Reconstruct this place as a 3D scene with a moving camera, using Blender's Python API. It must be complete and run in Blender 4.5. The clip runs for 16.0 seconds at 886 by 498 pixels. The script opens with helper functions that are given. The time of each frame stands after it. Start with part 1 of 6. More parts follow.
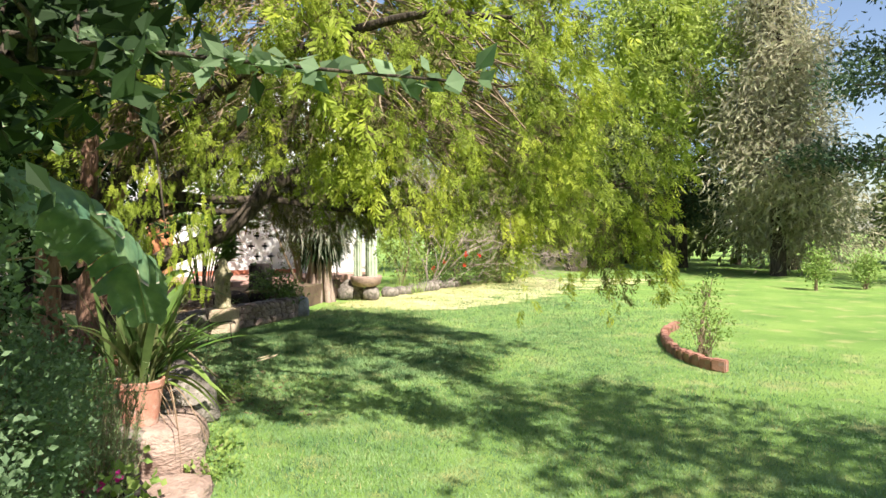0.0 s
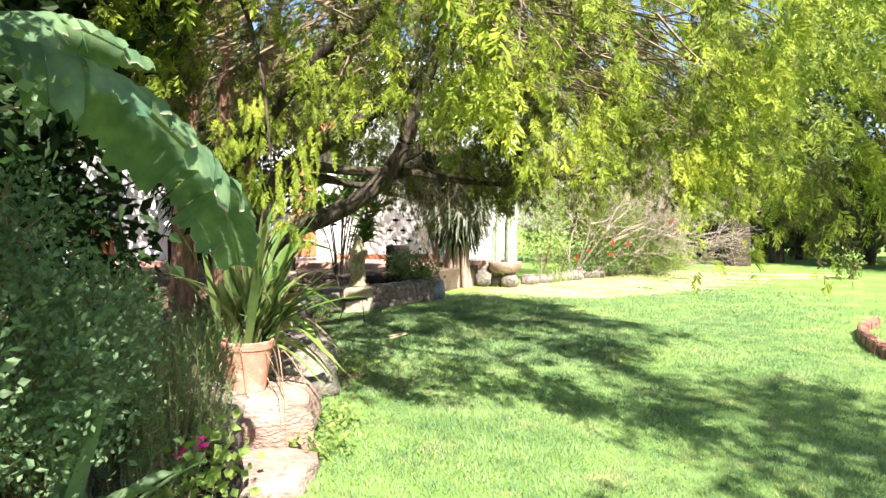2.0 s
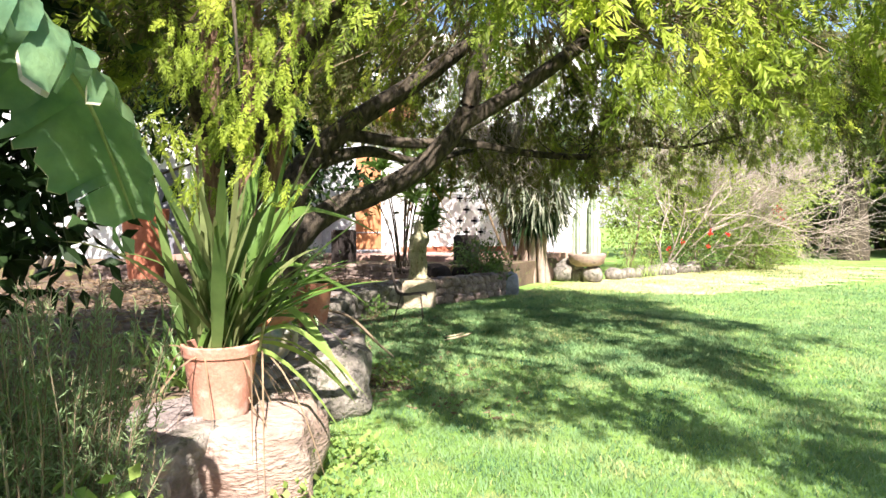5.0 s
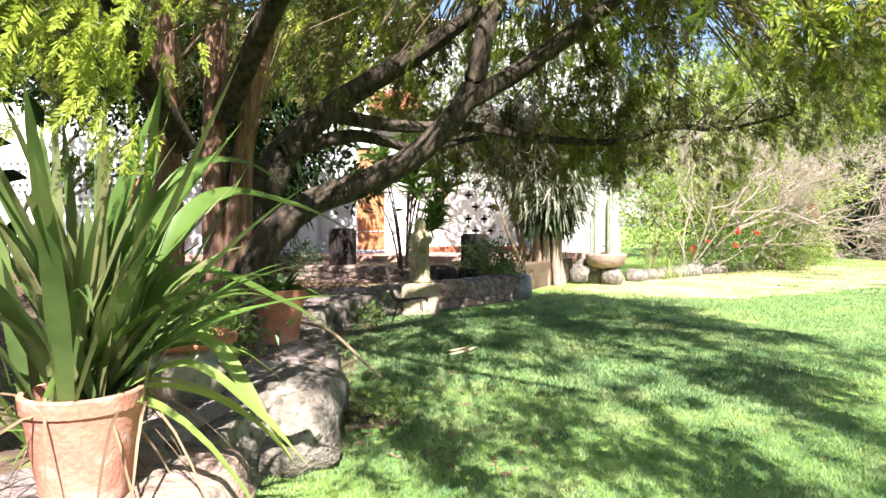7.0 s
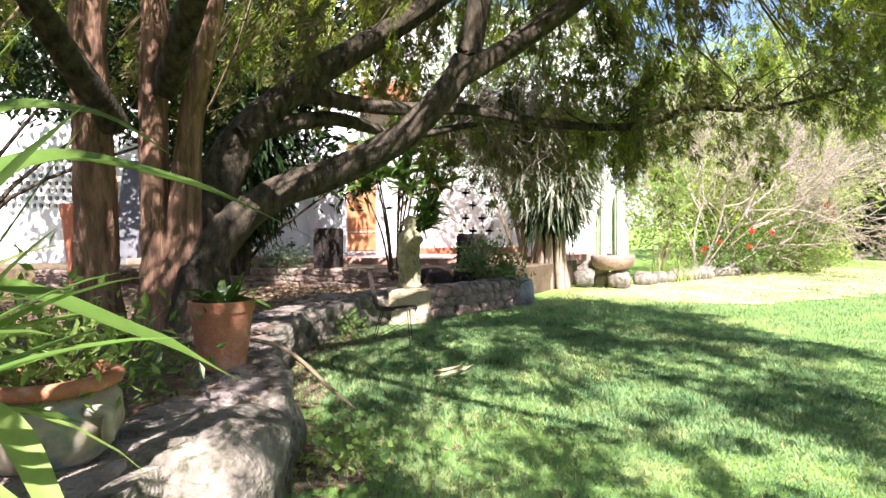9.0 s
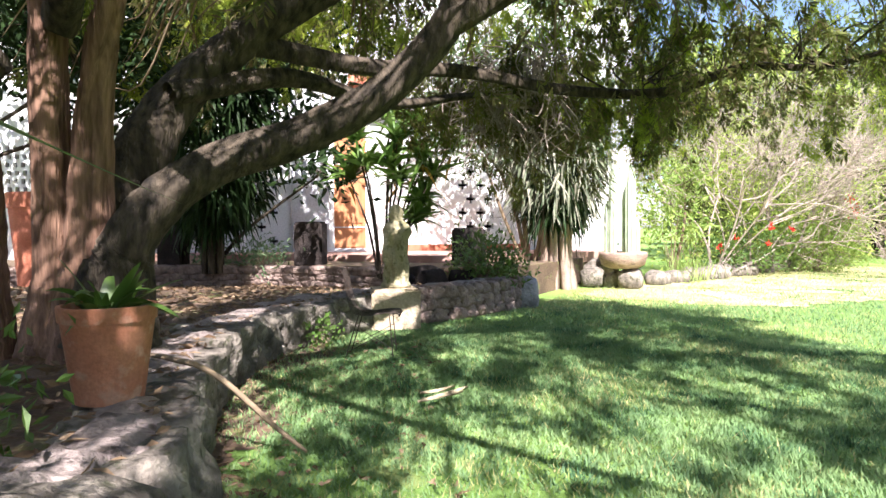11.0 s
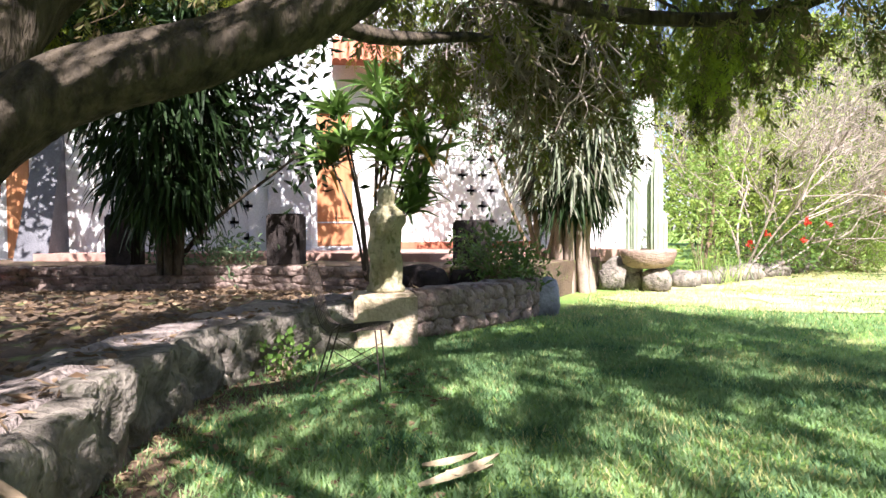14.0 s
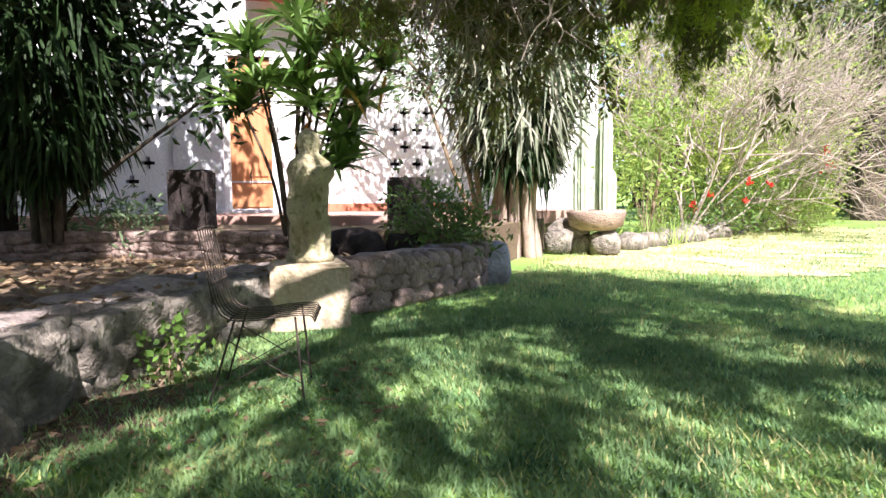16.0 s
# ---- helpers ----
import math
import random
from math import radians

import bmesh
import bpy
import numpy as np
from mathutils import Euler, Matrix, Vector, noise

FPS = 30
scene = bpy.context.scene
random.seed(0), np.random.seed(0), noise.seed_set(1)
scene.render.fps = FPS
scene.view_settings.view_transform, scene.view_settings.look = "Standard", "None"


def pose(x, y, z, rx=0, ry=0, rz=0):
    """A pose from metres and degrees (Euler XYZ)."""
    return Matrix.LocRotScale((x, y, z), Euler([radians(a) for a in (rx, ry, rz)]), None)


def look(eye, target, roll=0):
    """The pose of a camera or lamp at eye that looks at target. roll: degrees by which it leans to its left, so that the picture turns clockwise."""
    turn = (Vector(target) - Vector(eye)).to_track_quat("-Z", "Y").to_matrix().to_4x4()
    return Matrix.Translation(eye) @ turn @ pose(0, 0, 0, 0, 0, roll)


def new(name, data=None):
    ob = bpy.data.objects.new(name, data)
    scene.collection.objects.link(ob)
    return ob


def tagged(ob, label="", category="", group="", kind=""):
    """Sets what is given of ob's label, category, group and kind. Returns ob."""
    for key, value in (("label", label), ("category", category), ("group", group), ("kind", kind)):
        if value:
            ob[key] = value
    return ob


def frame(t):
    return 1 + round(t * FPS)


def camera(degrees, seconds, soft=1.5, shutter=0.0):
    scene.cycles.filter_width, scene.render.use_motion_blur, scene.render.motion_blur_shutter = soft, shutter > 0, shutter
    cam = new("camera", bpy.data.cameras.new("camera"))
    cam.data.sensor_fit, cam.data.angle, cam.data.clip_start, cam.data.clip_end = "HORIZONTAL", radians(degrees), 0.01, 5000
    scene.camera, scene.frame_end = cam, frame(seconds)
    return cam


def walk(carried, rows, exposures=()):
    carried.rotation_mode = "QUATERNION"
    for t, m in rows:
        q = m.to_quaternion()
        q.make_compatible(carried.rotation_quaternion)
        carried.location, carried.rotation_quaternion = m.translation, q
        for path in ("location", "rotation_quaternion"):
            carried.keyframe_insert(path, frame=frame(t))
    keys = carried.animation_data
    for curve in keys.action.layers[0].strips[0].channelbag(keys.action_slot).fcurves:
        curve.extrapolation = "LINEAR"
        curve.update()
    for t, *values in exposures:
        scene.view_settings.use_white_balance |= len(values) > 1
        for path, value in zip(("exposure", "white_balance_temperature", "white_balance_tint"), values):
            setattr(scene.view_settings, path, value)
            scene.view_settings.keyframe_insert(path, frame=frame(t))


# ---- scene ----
cam = camera(68.9, 16.0)
EXPOSURE = [(0, 1.3, 6500, 15), (1.5, 1.9, 6450, 16), (4.5, 1.88, 6350, 17), (7, 1.95, 6250, 19), (9.5, 1.98, 6150, 21), (12, 1.95, 6050, 22), (16, 1.85, 6050, 22)]
PATH = [
    (0, (0.151, 0.051, 2.175), (0.14, 2.051, 2.123), 0.0),
    (0.5, (0.169, 0.321, 2.046), (0.098, 2.319, 1.995), 0.1),
    (1, (0.178, 0.55, 1.954), (0.038, 2.544, 1.904), 0.2),
    (1.5, (0.137, 0.788, 1.851), (-0.171, 2.763, 1.795), 0.2),
    (2, (0.09, 1.072, 1.77), (-0.353, 3.022, 1.707), 0.4),
    (2.5, (0.064, 1.341, 1.679), (-0.447, 3.273, 1.612), 0.4),
    (3, (0.015, 1.647, 1.62), (-0.54, 3.567, 1.551), 0.2),
    (3.5, (-0.079, 1.987, 1.563), (-0.659, 3.9, 1.494), 0.2),
    (4, (-0.116, 2.27, 1.535), (-0.713, 4.178, 1.466), 0.2),
    (4.5, (-0.135, 2.505, 1.528), (-0.777, 4.398, 1.458), 0.1),
    (7, (-0.489, 4.001, 1.463), (-1.198, 5.87, 1.395), -0.2),
    (7.5, (-0.562, 4.286, 1.455), (-1.272, 6.155, 1.389), -0.2),
    (8, (-0.656, 4.548, 1.458), (-1.365, 6.417, 1.395), -0.2),
    (8.5, (-0.735, 4.799, 1.463), (-1.442, 6.669, 1.399), -0.3),
    (9, (-0.795, 5.108, 1.417), (-1.502, 6.978, 1.354), -0.3),
    (9.5, (-0.872, 5.42, 1.379), (-1.579, 7.29, 1.316), -0.3),
    (12, (-1.411, 6.989, 1.215), (-2.109, 8.862, 1.153), -0.2),
    (12.5, (-1.529, 7.277, 1.18), (-2.225, 9.151, 1.118), -0.4),
    (13, (-1.677, 7.553, 1.177), (-2.375, 9.427, 1.12), -0.3),
    (13.5, (-1.819, 7.829, 1.145), (-2.51, 9.705, 1.089), -0.3),
    (14, (-1.937, 8.076, 1.147), (-2.618, 9.956, 1.09), -0.3),
    (14.5, (-2.08, 8.343, 1.106), (-2.705, 10.241, 1.019), -0.3),
    (15, (-2.186, 8.594, 1.067), (-2.709, 10.521, 0.943), -0.4),
    (15.5, (-2.302, 8.881, 1.067), (-2.776, 10.817, 0.907), -0.4),
    (16, (-2.413, 9.141, 1.072), (-2.879, 11.079, 0.903), -0.4),
]
walk(cam, [(t, look(eye, target, roll)) for t, eye, target, roll in PATH],
     EXPOSURE)

# ---- light ----
SUN_WAY = Vector((0.5, -0.866, 1.19)).normalized()   # towards the sun, about 50 degrees high
world = bpy.data.worlds.new("sky")
scene.world = world
world.use_nodes = True
sky = world.node_tree.nodes.new("ShaderNodeTexSky")
sky.sky_type, sky.sun_disc = "NISHITA", False
sky.sun_elevation = math.asin(SUN_WAY.z)
sky.sun_rotation = math.atan2(SUN_WAY.x, SUN_WAY.y)
world.node_tree.links.new(sky.outputs[0], world.node_tree.nodes["Background"].inputs[0])
world.node_tree.nodes["Background"].inputs[1].default_value = 0.074
sun = new("sun", bpy.data.lights.new("sun", "SUN"))
sun.data.energy, sun.data.angle, sun.data.color = 5.0, radians(0.6), (1.0, 0.95, 0.86)
sun.matrix_world = look(SUN_WAY * 60, (0, 0, 0))


# ---- materials ----
def mat(name, a, b, scale=4.0, rough=0.8, bump=0.3, fine=60.0, through_light=0.0, island=None, gloss=0.3, stretch=(1, 1, 1), metal=0.0, c=None, spots=None):
    """Two colours mixed by coarse noise, darkened and roughened by fine noise. island: a third colour taken by some of the pieces."""
    m = bpy.data.materials.new(name)
    m.use_nodes = True
    nt = m.node_tree
    nodes, link = nt.nodes, nt.links.new
    bsdf = nodes["Principled BSDF"]
    tex = nodes.new("ShaderNodeTexCoord")
    mapping = nodes.new("ShaderNodeMapping")
    mapping.inputs["Scale"].default_value = stretch
    link(tex.outputs["Object"], mapping.inputs[0])
    n1, n2 = nodes.new("ShaderNodeTexNoise"), nodes.new("ShaderNodeTexNoise")
    n1.inputs["Scale"].default_value, n1.inputs["Detail"].default_value = scale, 5
    n2.inputs["Scale"].default_value, n2.inputs["Detail"].default_value = fine, 4
    link(mapping.outputs[0], n1.inputs["Vector"])
    link(mapping.outputs[0], n2.inputs["Vector"])
    ramp = nodes.new("ShaderNodeValToRGB")
    ramp.color_ramp.elements[0].position, ramp.color_ramp.elements[1].position = 0.32, 0.68
    ramp.color_ramp.elements[0].color, ramp.color_ramp.elements[1].color = (*a, 1), (*b, 1)
    if c:
        mid = ramp.color_ramp.elements.new(0.5)
        mid.color = (*c, 1)
    link(n1.outputs["Fac"], ramp.inputs[0])
    col = ramp.outputs[0]
    if island:
        geo = nodes.new("ShaderNodeNewGeometry")
        pick = nodes.new("ShaderNodeMapRange")
        pick.inputs[1].default_value, pick.inputs[2].default_value = 0.35, 1.0
        link(geo.outputs["Random Per Island"], pick.inputs[0])
        mixi = nodes.new("ShaderNodeMix")
        mixi.data_type = "RGBA"
        link(pick.outputs[0], mixi.inputs[0])
        link(col, mixi.inputs[6])
        mixi.inputs[7].default_value = (*island, 1)
        col = mixi.outputs[2]
    if spots:
        n3 = nodes.new("ShaderNodeTexNoise")
        n3.inputs["Scale"].default_value, n3.inputs["Detail"].default_value = scale * 2.7, 8
        link(mapping.outputs[0], n3.inputs["Vector"])
        cut = nodes.new("ShaderNodeMapRange")
        cut.inputs[1].default_value, cut.inputs[2].default_value = 0.55, 0.68
        link(n3.outputs["Fac"], cut.inputs[0])
        mixs = nodes.new("ShaderNodeMix")
        mixs.data_type = "RGBA"
        link(cut.outputs[0], mixs.inputs[0])
        link(col, mixs.inputs[6])
        mixs.inputs[7].default_value = (*spots, 1)
        col = mixs.outputs[2]
    shade = nodes.new("ShaderNodeMapRange")
    shade.inputs[3].default_value, shade.inputs[4].default_value = 0.65, 1.3
    link(n2.outputs["Fac"], shade.inputs[0])
    mul = nodes.new("ShaderNodeMix")
    mul.data_type, mul.blend_type = "RGBA", "MULTIPLY"
    mul.inputs[0].default_value = 1.0
    link(col, mul.inputs[6])
    link(shade.outputs[0], mul.inputs[7])
    col = mul.outputs[2]
    link(col, bsdf.inputs["Base Color"])
    bsdf.inputs["Roughness"].default_value = rough
    bsdf.inputs["Metallic"].default_value = metal
    bsdf.inputs["Specular IOR Level"].default_value = gloss
    if bump:
        bm_ = nodes.new("ShaderNodeBump")
        bm_.inputs["Strength"].default_value, bm_.inputs["Distance"].default_value = bump, 0.03
        link(n2.outputs["Fac"], bm_.inputs["Height"])
        link(bm_.outputs[0], bsdf.inputs["Normal"])
    if through_light:
        tr = nodes.new("ShaderNodeBsdfTranslucent")
        link(col, tr.inputs[0])
        mix = nodes.new("ShaderNodeMixShader")
        mix.inputs[0].default_value = through_light
        link(bsdf.outputs[0], mix.inputs[1])
        link(tr.outputs[0], mix.inputs[2])
        link(mix.outputs[0], nodes["Material Output"].inputs[0])
    return m


M_LAWN = mat("lawn", (0.125, 0.23, 0.045), (0.24, 0.35, 0.08), 0.5, 0.9, 0.8, 120, c=(0.175, 0.3, 0.06), spots=(0.31, 0.34, 0.12))
M_BLADE = mat("grass_blade", (0.058, 0.15, 0.068), (0.34, 0.47, 0.19), 2.2, 0.6, 0, 30, 0.4, (0.21, 0.36, 0.14))
M_DRYGRASS = mat("dry_grass_blade", (0.36, 0.42, 0.12), (0.55, 0.5, 0.24), 0.7, 0.7, 0, 30, 0.4, (0.5, 0.45, 0.22))
M_SOIL = mat("leaf_litter_soil", (0.075, 0.05, 0.033), (0.17, 0.115, 0.075), 2.0, 0.95, 0.8, 25, spots=(0.17, 0.19, 0.06))
M_PATIO = mat("pink_patio", (0.36, 0.2, 0.16), (0.46, 0.29, 0.23), 1.5, 0.8, 0.2, 40)
M_WALL = mat("white_limewash", (0.78, 0.78, 0.77), (0.84, 0.83, 0.8), 1.2, 0.9, 0.15, 30)
M_GREYWALL = mat("grey_limewash", (0.5, 0.51, 0.53), (0.6, 0.6, 0.61), 1.2, 0.9, 0.15, 30)
M_DARK = mat("painted_dark_interior", (0.02, 0.02, 0.02), (0.03, 0.03, 0.03), 1, 0.9, 0)
M_DOOR = mat("orange_door_wood", (0.42, 0.17, 0.07), (0.52, 0.24, 0.11), 3, 0.6, 0.15, 40, stretch=(4, 4, 0.5))
M_ROOF = mat("red_clay", (0.42, 0.13, 0.07), (0.52, 0.2, 0.12), 3, 0.8, 0.3, 40)
M_STONE = mat("grey_field_stone", (0.085, 0.075, 0.06), (0.31, 0.275, 0.225), 5.0, 0.9, 1.0, 30, spots=(0.075, 0.075, 0.045), c=(0.19, 0.165, 0.135))
M_CAP = mat("mortar_cap", (0.19, 0.155, 0.14), (0.36, 0.3, 0.265), 3.5, 0.95, 1.0, 34, spots=(0.12, 0.095, 0.08))
M_SLAB = mat("tan_lava_slab", (0.24, 0.165, 0.125), (0.4, 0.3, 0.235), 3, 0.9, 1.0, 22, spots=(0.19, 0.14, 0.11), c=(0.32, 0.23, 0.18), stretch=(1, 1, 2.2))
M_LAVA = mat("dark_basalt", (0.022, 0.019, 0.018), (0.05, 0.04, 0.036), 4, 0.95, 0.6, 30, gloss=0.08)
M_STATUE = mat("mossy_carved_stone", (0.25, 0.225, 0.125), (0.46, 0.41, 0.27), 5, 0.9, 0.8, 35, spots=(0.16, 0.16, 0.065))
M_PED = mat("tan_pedestal_stone", (0.42, 0.33, 0.22), (0.56, 0.46, 0.33), 3, 0.9, 0.6, 35, spots=(0.32, 0.27, 0.16))
M_MASON = mat("reddish_wall_stone", (0.13, 0.09, 0.075), (0.34, 0.26, 0.215), 4, 0.9, 1.0, 26, spots=(0.1, 0.085, 0.07), c=(0.24, 0.175, 0.145))
M_TERRA = mat("terracotta", (0.4, 0.15, 0.08), (0.5, 0.23, 0.14), 4, 0.75, 0.2, 50, spots=(0.5, 0.29, 0.2))
M_TERRAP = mat("pale_terracotta", (0.44, 0.19, 0.125), (0.53, 0.27, 0.19), 4, 0.8, 0.2, 50, spots=(0.55, 0.37, 0.29))
M_GLAZE = mat("blue_green_glaze", (0.26, 0.22, 0.16), (0.38, 0.33, 0.25), 2.5, 0.35, 0.1, 30, gloss=0.5, spots=(0.12, 0.17, 0.18))
M_BARK = mat("juniper_bark", (0.022, 0.018, 0.013), (0.11, 0.086, 0.06), 9, 0.95, 1.0, 32, stretch=(1.6, 1.6, 0.45))
M_BARK_RED = mat("peeling_red_bark", (0.1, 0.055, 0.036), (0.36, 0.21, 0.14), 8, 0.95, 1.0, 32, stretch=(1.8, 1.8, 0.2))
M_TWIG = mat("grey_twig", (0.24, 0.19, 0.155), (0.45, 0.38, 0.32), 6, 0.9, 0.3, 40)
M_DRYTWIG = mat("dry_twig", (0.14, 0.1, 0.06), (0.26, 0.19, 0.12), 6, 0.9, 0.2, 40, island=(0.3, 0.23, 0.15))
M_JUN = mat("juniper_spray", (0.07, 0.11, 0.015), (0.56, 0.6, 0.07), 1.8, 0.6, 0, 6, 0.48, (0.32, 0.4, 0.045), c=(0.27, 0.35, 0.04))
# darker olive and brown juniper; the crown's shade is put into this colour
M_JUNDARK = mat("shaded_olive_spray", (0.055, 0.075, 0.02), (0.22, 0.25, 0.055), 1.2, 0.7, 0, 6, 0.5, (0.2, 0.15, 0.08))
# dark leaf tone, taken near black so that it carries deep shade too
M_BROAD = mat("dark_glossy_leaf_shade", (0.014, 0.03, 0.01), (0.035, 0.066, 0.02), 2, 0.5, 0, 8, 0.15, (0.02, 0.038, 0.013), gloss=0.1)
M_CORD = mat("green_strap_leaf", (0.07, 0.15, 0.03), (0.16, 0.27, 0.05), 3, 0.4, 0, 10, 0.3, (0.09, 0.14, 0.03), gloss=0.5)
M_YUCCA = mat("grey_green_blade", (0.06, 0.085, 0.045), (0.23, 0.26, 0.16), 3, 0.6, 0, 10, 0.2, (0.36, 0.34, 0.26))
M_SHRUB = mat("blue_green_shrub_leaf", (0.1, 0.17, 0.085), (0.26, 0.36, 0.19), 4, 0.7, 0, 10, 0.4, (0.14, 0.21, 0.1), gloss=0.12)
M_POTLEAF = mat("olive_strap_leaf", (0.06, 0.115, 0.03), (0.19, 0.27, 0.08), 3, 0.5, 0, 10, 0.35, (0.19, 0.2, 0.08), gloss=0.35)
M_LIME = mat("lime_green_leaf", (0.18, 0.3, 0.06), (0.32, 0.44, 0.12), 3, 0.6, 0, 10, 0.4, (0.26, 0.34, 0.08))
M_ROSEMARY = mat("needle_leaf", (0.17, 0.25, 0.11), (0.33, 0.42, 0.19), 4, 0.6, 0, 10, 0.35, (0.15, 0.19, 0.09))
M_BANANA = mat("banana_leaf", (0.1, 0.21, 0.12), (0.25, 0.38, 0.17), 5, 0.35, 0.4, 14, 0.42, gloss=0.5, stretch=(1, 1, 1))
M_BANANA_EDGE = mat("dry_leaf_edge", (0.34, 0.3, 0.2), (0.55, 0.5, 0.38), 12, 0.7, 0.2, 30, 0.2)
M_RIB = mat("pale_midrib", (0.22, 0.27, 0.12), (0.3, 0.33, 0.16), 5, 0.5, 0.1)
M_CACTUS = mat("cactus_skin", (0.32, 0.4, 0.26), (0.48, 0.54, 0.4), 3, 0.6, 0.2, 40)
M_FAR = mat("far_tree_leaf", (0.08, 0.115, 0.04), (0.2, 0.24, 0.085), 0.4, 0.8, 0, 2, 0.35, (0.11, 0.14, 0.05))
M_FARGREY = mat("grey_conifer_leaf", (0.26, 0.28, 0.16), (0.5, 0.48, 0.32), 0.5, 0.9, 0, 2, 0.45, (0.4, 0.36, 0.25), gloss=0.1)
M_FARLIME = mat("sunny_tree_leaf", (0.26, 0.36, 0.07), (0.46, 0.52, 0.13), 0.5, 0.8, 0, 2, 0.45, (0.36, 0.45, 0.1))
M_FIR = mat("fir_leaf", (0.04, 0.075, 0.04), (0.1, 0.15, 0.07), 0.6, 0.7, 0, 2, 0.25, (0.06, 0.1, 0.05))
M_RED = mat("red_petal", (0.6, 0.03, 0.02), (0.75, 0.08, 0.05), 5, 0.6, 0, 10, 0.3)
M_PINK = mat("magenta_petal", (0.65, 0.02, 0.25), (0.8, 0.05, 0.35), 5, 0.6, 0, 10, 0.3)
M_IRON = mat("rusted_wire", (0.03, 0.024, 0.02), (0.085, 0.062, 0.05), 20, 0.7, 0.2, 80, metal=0.15)
M_BRICK = mat("red_edging_brick", (0.26, 0.12, 0.08), (0.4, 0.21, 0.15), 4, 0.9, 0.5, 40, spots=(0.3, 0.22, 0.17))
M_DRYLEAF = mat("dry_fallen_leaf", (0.2, 0.13, 0.075), (0.36, 0.26, 0.16), 4, 0.8, 0.1, 20, 0.2, (0.13, 0.08, 0.045))
M_WOOD = mat("weathered_stick", (0.25, 0.18, 0.13), (0.38, 0.3, 0.24), 5, 0.9, 0.4, 30)


# ---- mesh tools ----
def np_mesh(name, verts, faces, material, smooth=False):
    """A mesh from arrays; all faces have the same number of corners."""
    verts, faces = np.asarray(verts, dtype=np.float32), np.asarray(faces, dtype=np.int32)
    me = bpy.data.meshes.new(name)
    me.vertices.add(len(verts))
    me.vertices.foreach_set("co", verts.ravel())
    me.loops.add(faces.size)
    me.loops.foreach_set("vertex_index", faces.ravel())
    me.polygons.add(len(faces))
    me.polygons.foreach_set("loop_start", np.arange(len(faces), dtype=np.int32) * faces.shape[1])
    me.polygons.foreach_set("use_smooth", np.full(len(faces), smooth))
    me.update(calc_edges=True)
    me.materials.append(material)
    return me


def thing(name, at=(0, 0, 0), label="", category="", group="", kind=""):
    ob = new(name)
    ob.empty_display_size = 0.1
    ob.location = at
    return tagged(ob, label, category, group, kind)


def part_mesh(name, me, parent, label=""):
    ob = new(name, me)
    ob.parent = parent
    return tagged(ob, label) if label else ob


def part(name, bm, material, parent, label="", smooth=False):
    me = bpy.data.meshes.new(name)
    if smooth:
        for f in bm.faces:
            f.smooth = True
    bm.to_mesh(me)
    bm.free()
    me.materials.append(material)
    return part_mesh(name, me, parent, label)


def box_bm(size, at=(0, 0, 0), bevel=0.0, turn=None):
    bm = bmesh.new()
    bmesh.ops.create_cube(bm, size=1)
    bmesh.ops.scale(bm, vec=size, verts=bm.verts)
    if bevel:
        bmesh.ops.bevel(bm, geom=bm.edges[:], offset=bevel, segments=2, affect="EDGES")
    if turn:
        bmesh.ops.transform(bm, matrix=turn, verts=bm.verts)
    bmesh.ops.translate(bm, vec=at, verts=bm.verts)
    return bm


def lathe(profile, n=28, at=(0, 0, 0)):
    """A turned shape from (radius, height) pairs."""
    bm = bmesh.new()
    rings = []
    for r, z in profile:
        rings.append([bm.verts.new((at[0] + r * math.cos(6.28318 * k / n), at[1] + r * math.sin(6.28318 * k / n), at[2] + z)) for k in range(n)])
    for a, b in zip(rings, rings[1:]):
        for k in range(n):
            bm.faces.new((a[k], a[(k + 1) % n], b[(k + 1) % n], b[k]))
    bm.faces.new(rings[0][::-1])
    bm.faces.new(rings[-1])
    return bm


def smooth_line(points, per=6):
    """A Catmull-Rom curve through the points."""
    p = np.asarray(points, float)
    p = np.vstack([2 * p[0] - p[1], p, 2 * p[-1] - p[-2]])
    out = []
    for i in range(1, len(p) - 2):
        for k in range(per):
            t = k / per
            out.append(0.5 * ((2 * p[i]) + (p[i + 1] - p[i - 1]) * t + (2 * p[i - 1] - 5 * p[i] + 4 * p[i + 1] - p[i + 2]) * t * t + (3 * p[i] - p[i - 1] - 3 * p[i + 1] + p[i + 2]) * t ** 3))
    out.append(p[-2])
    return np.array(out)


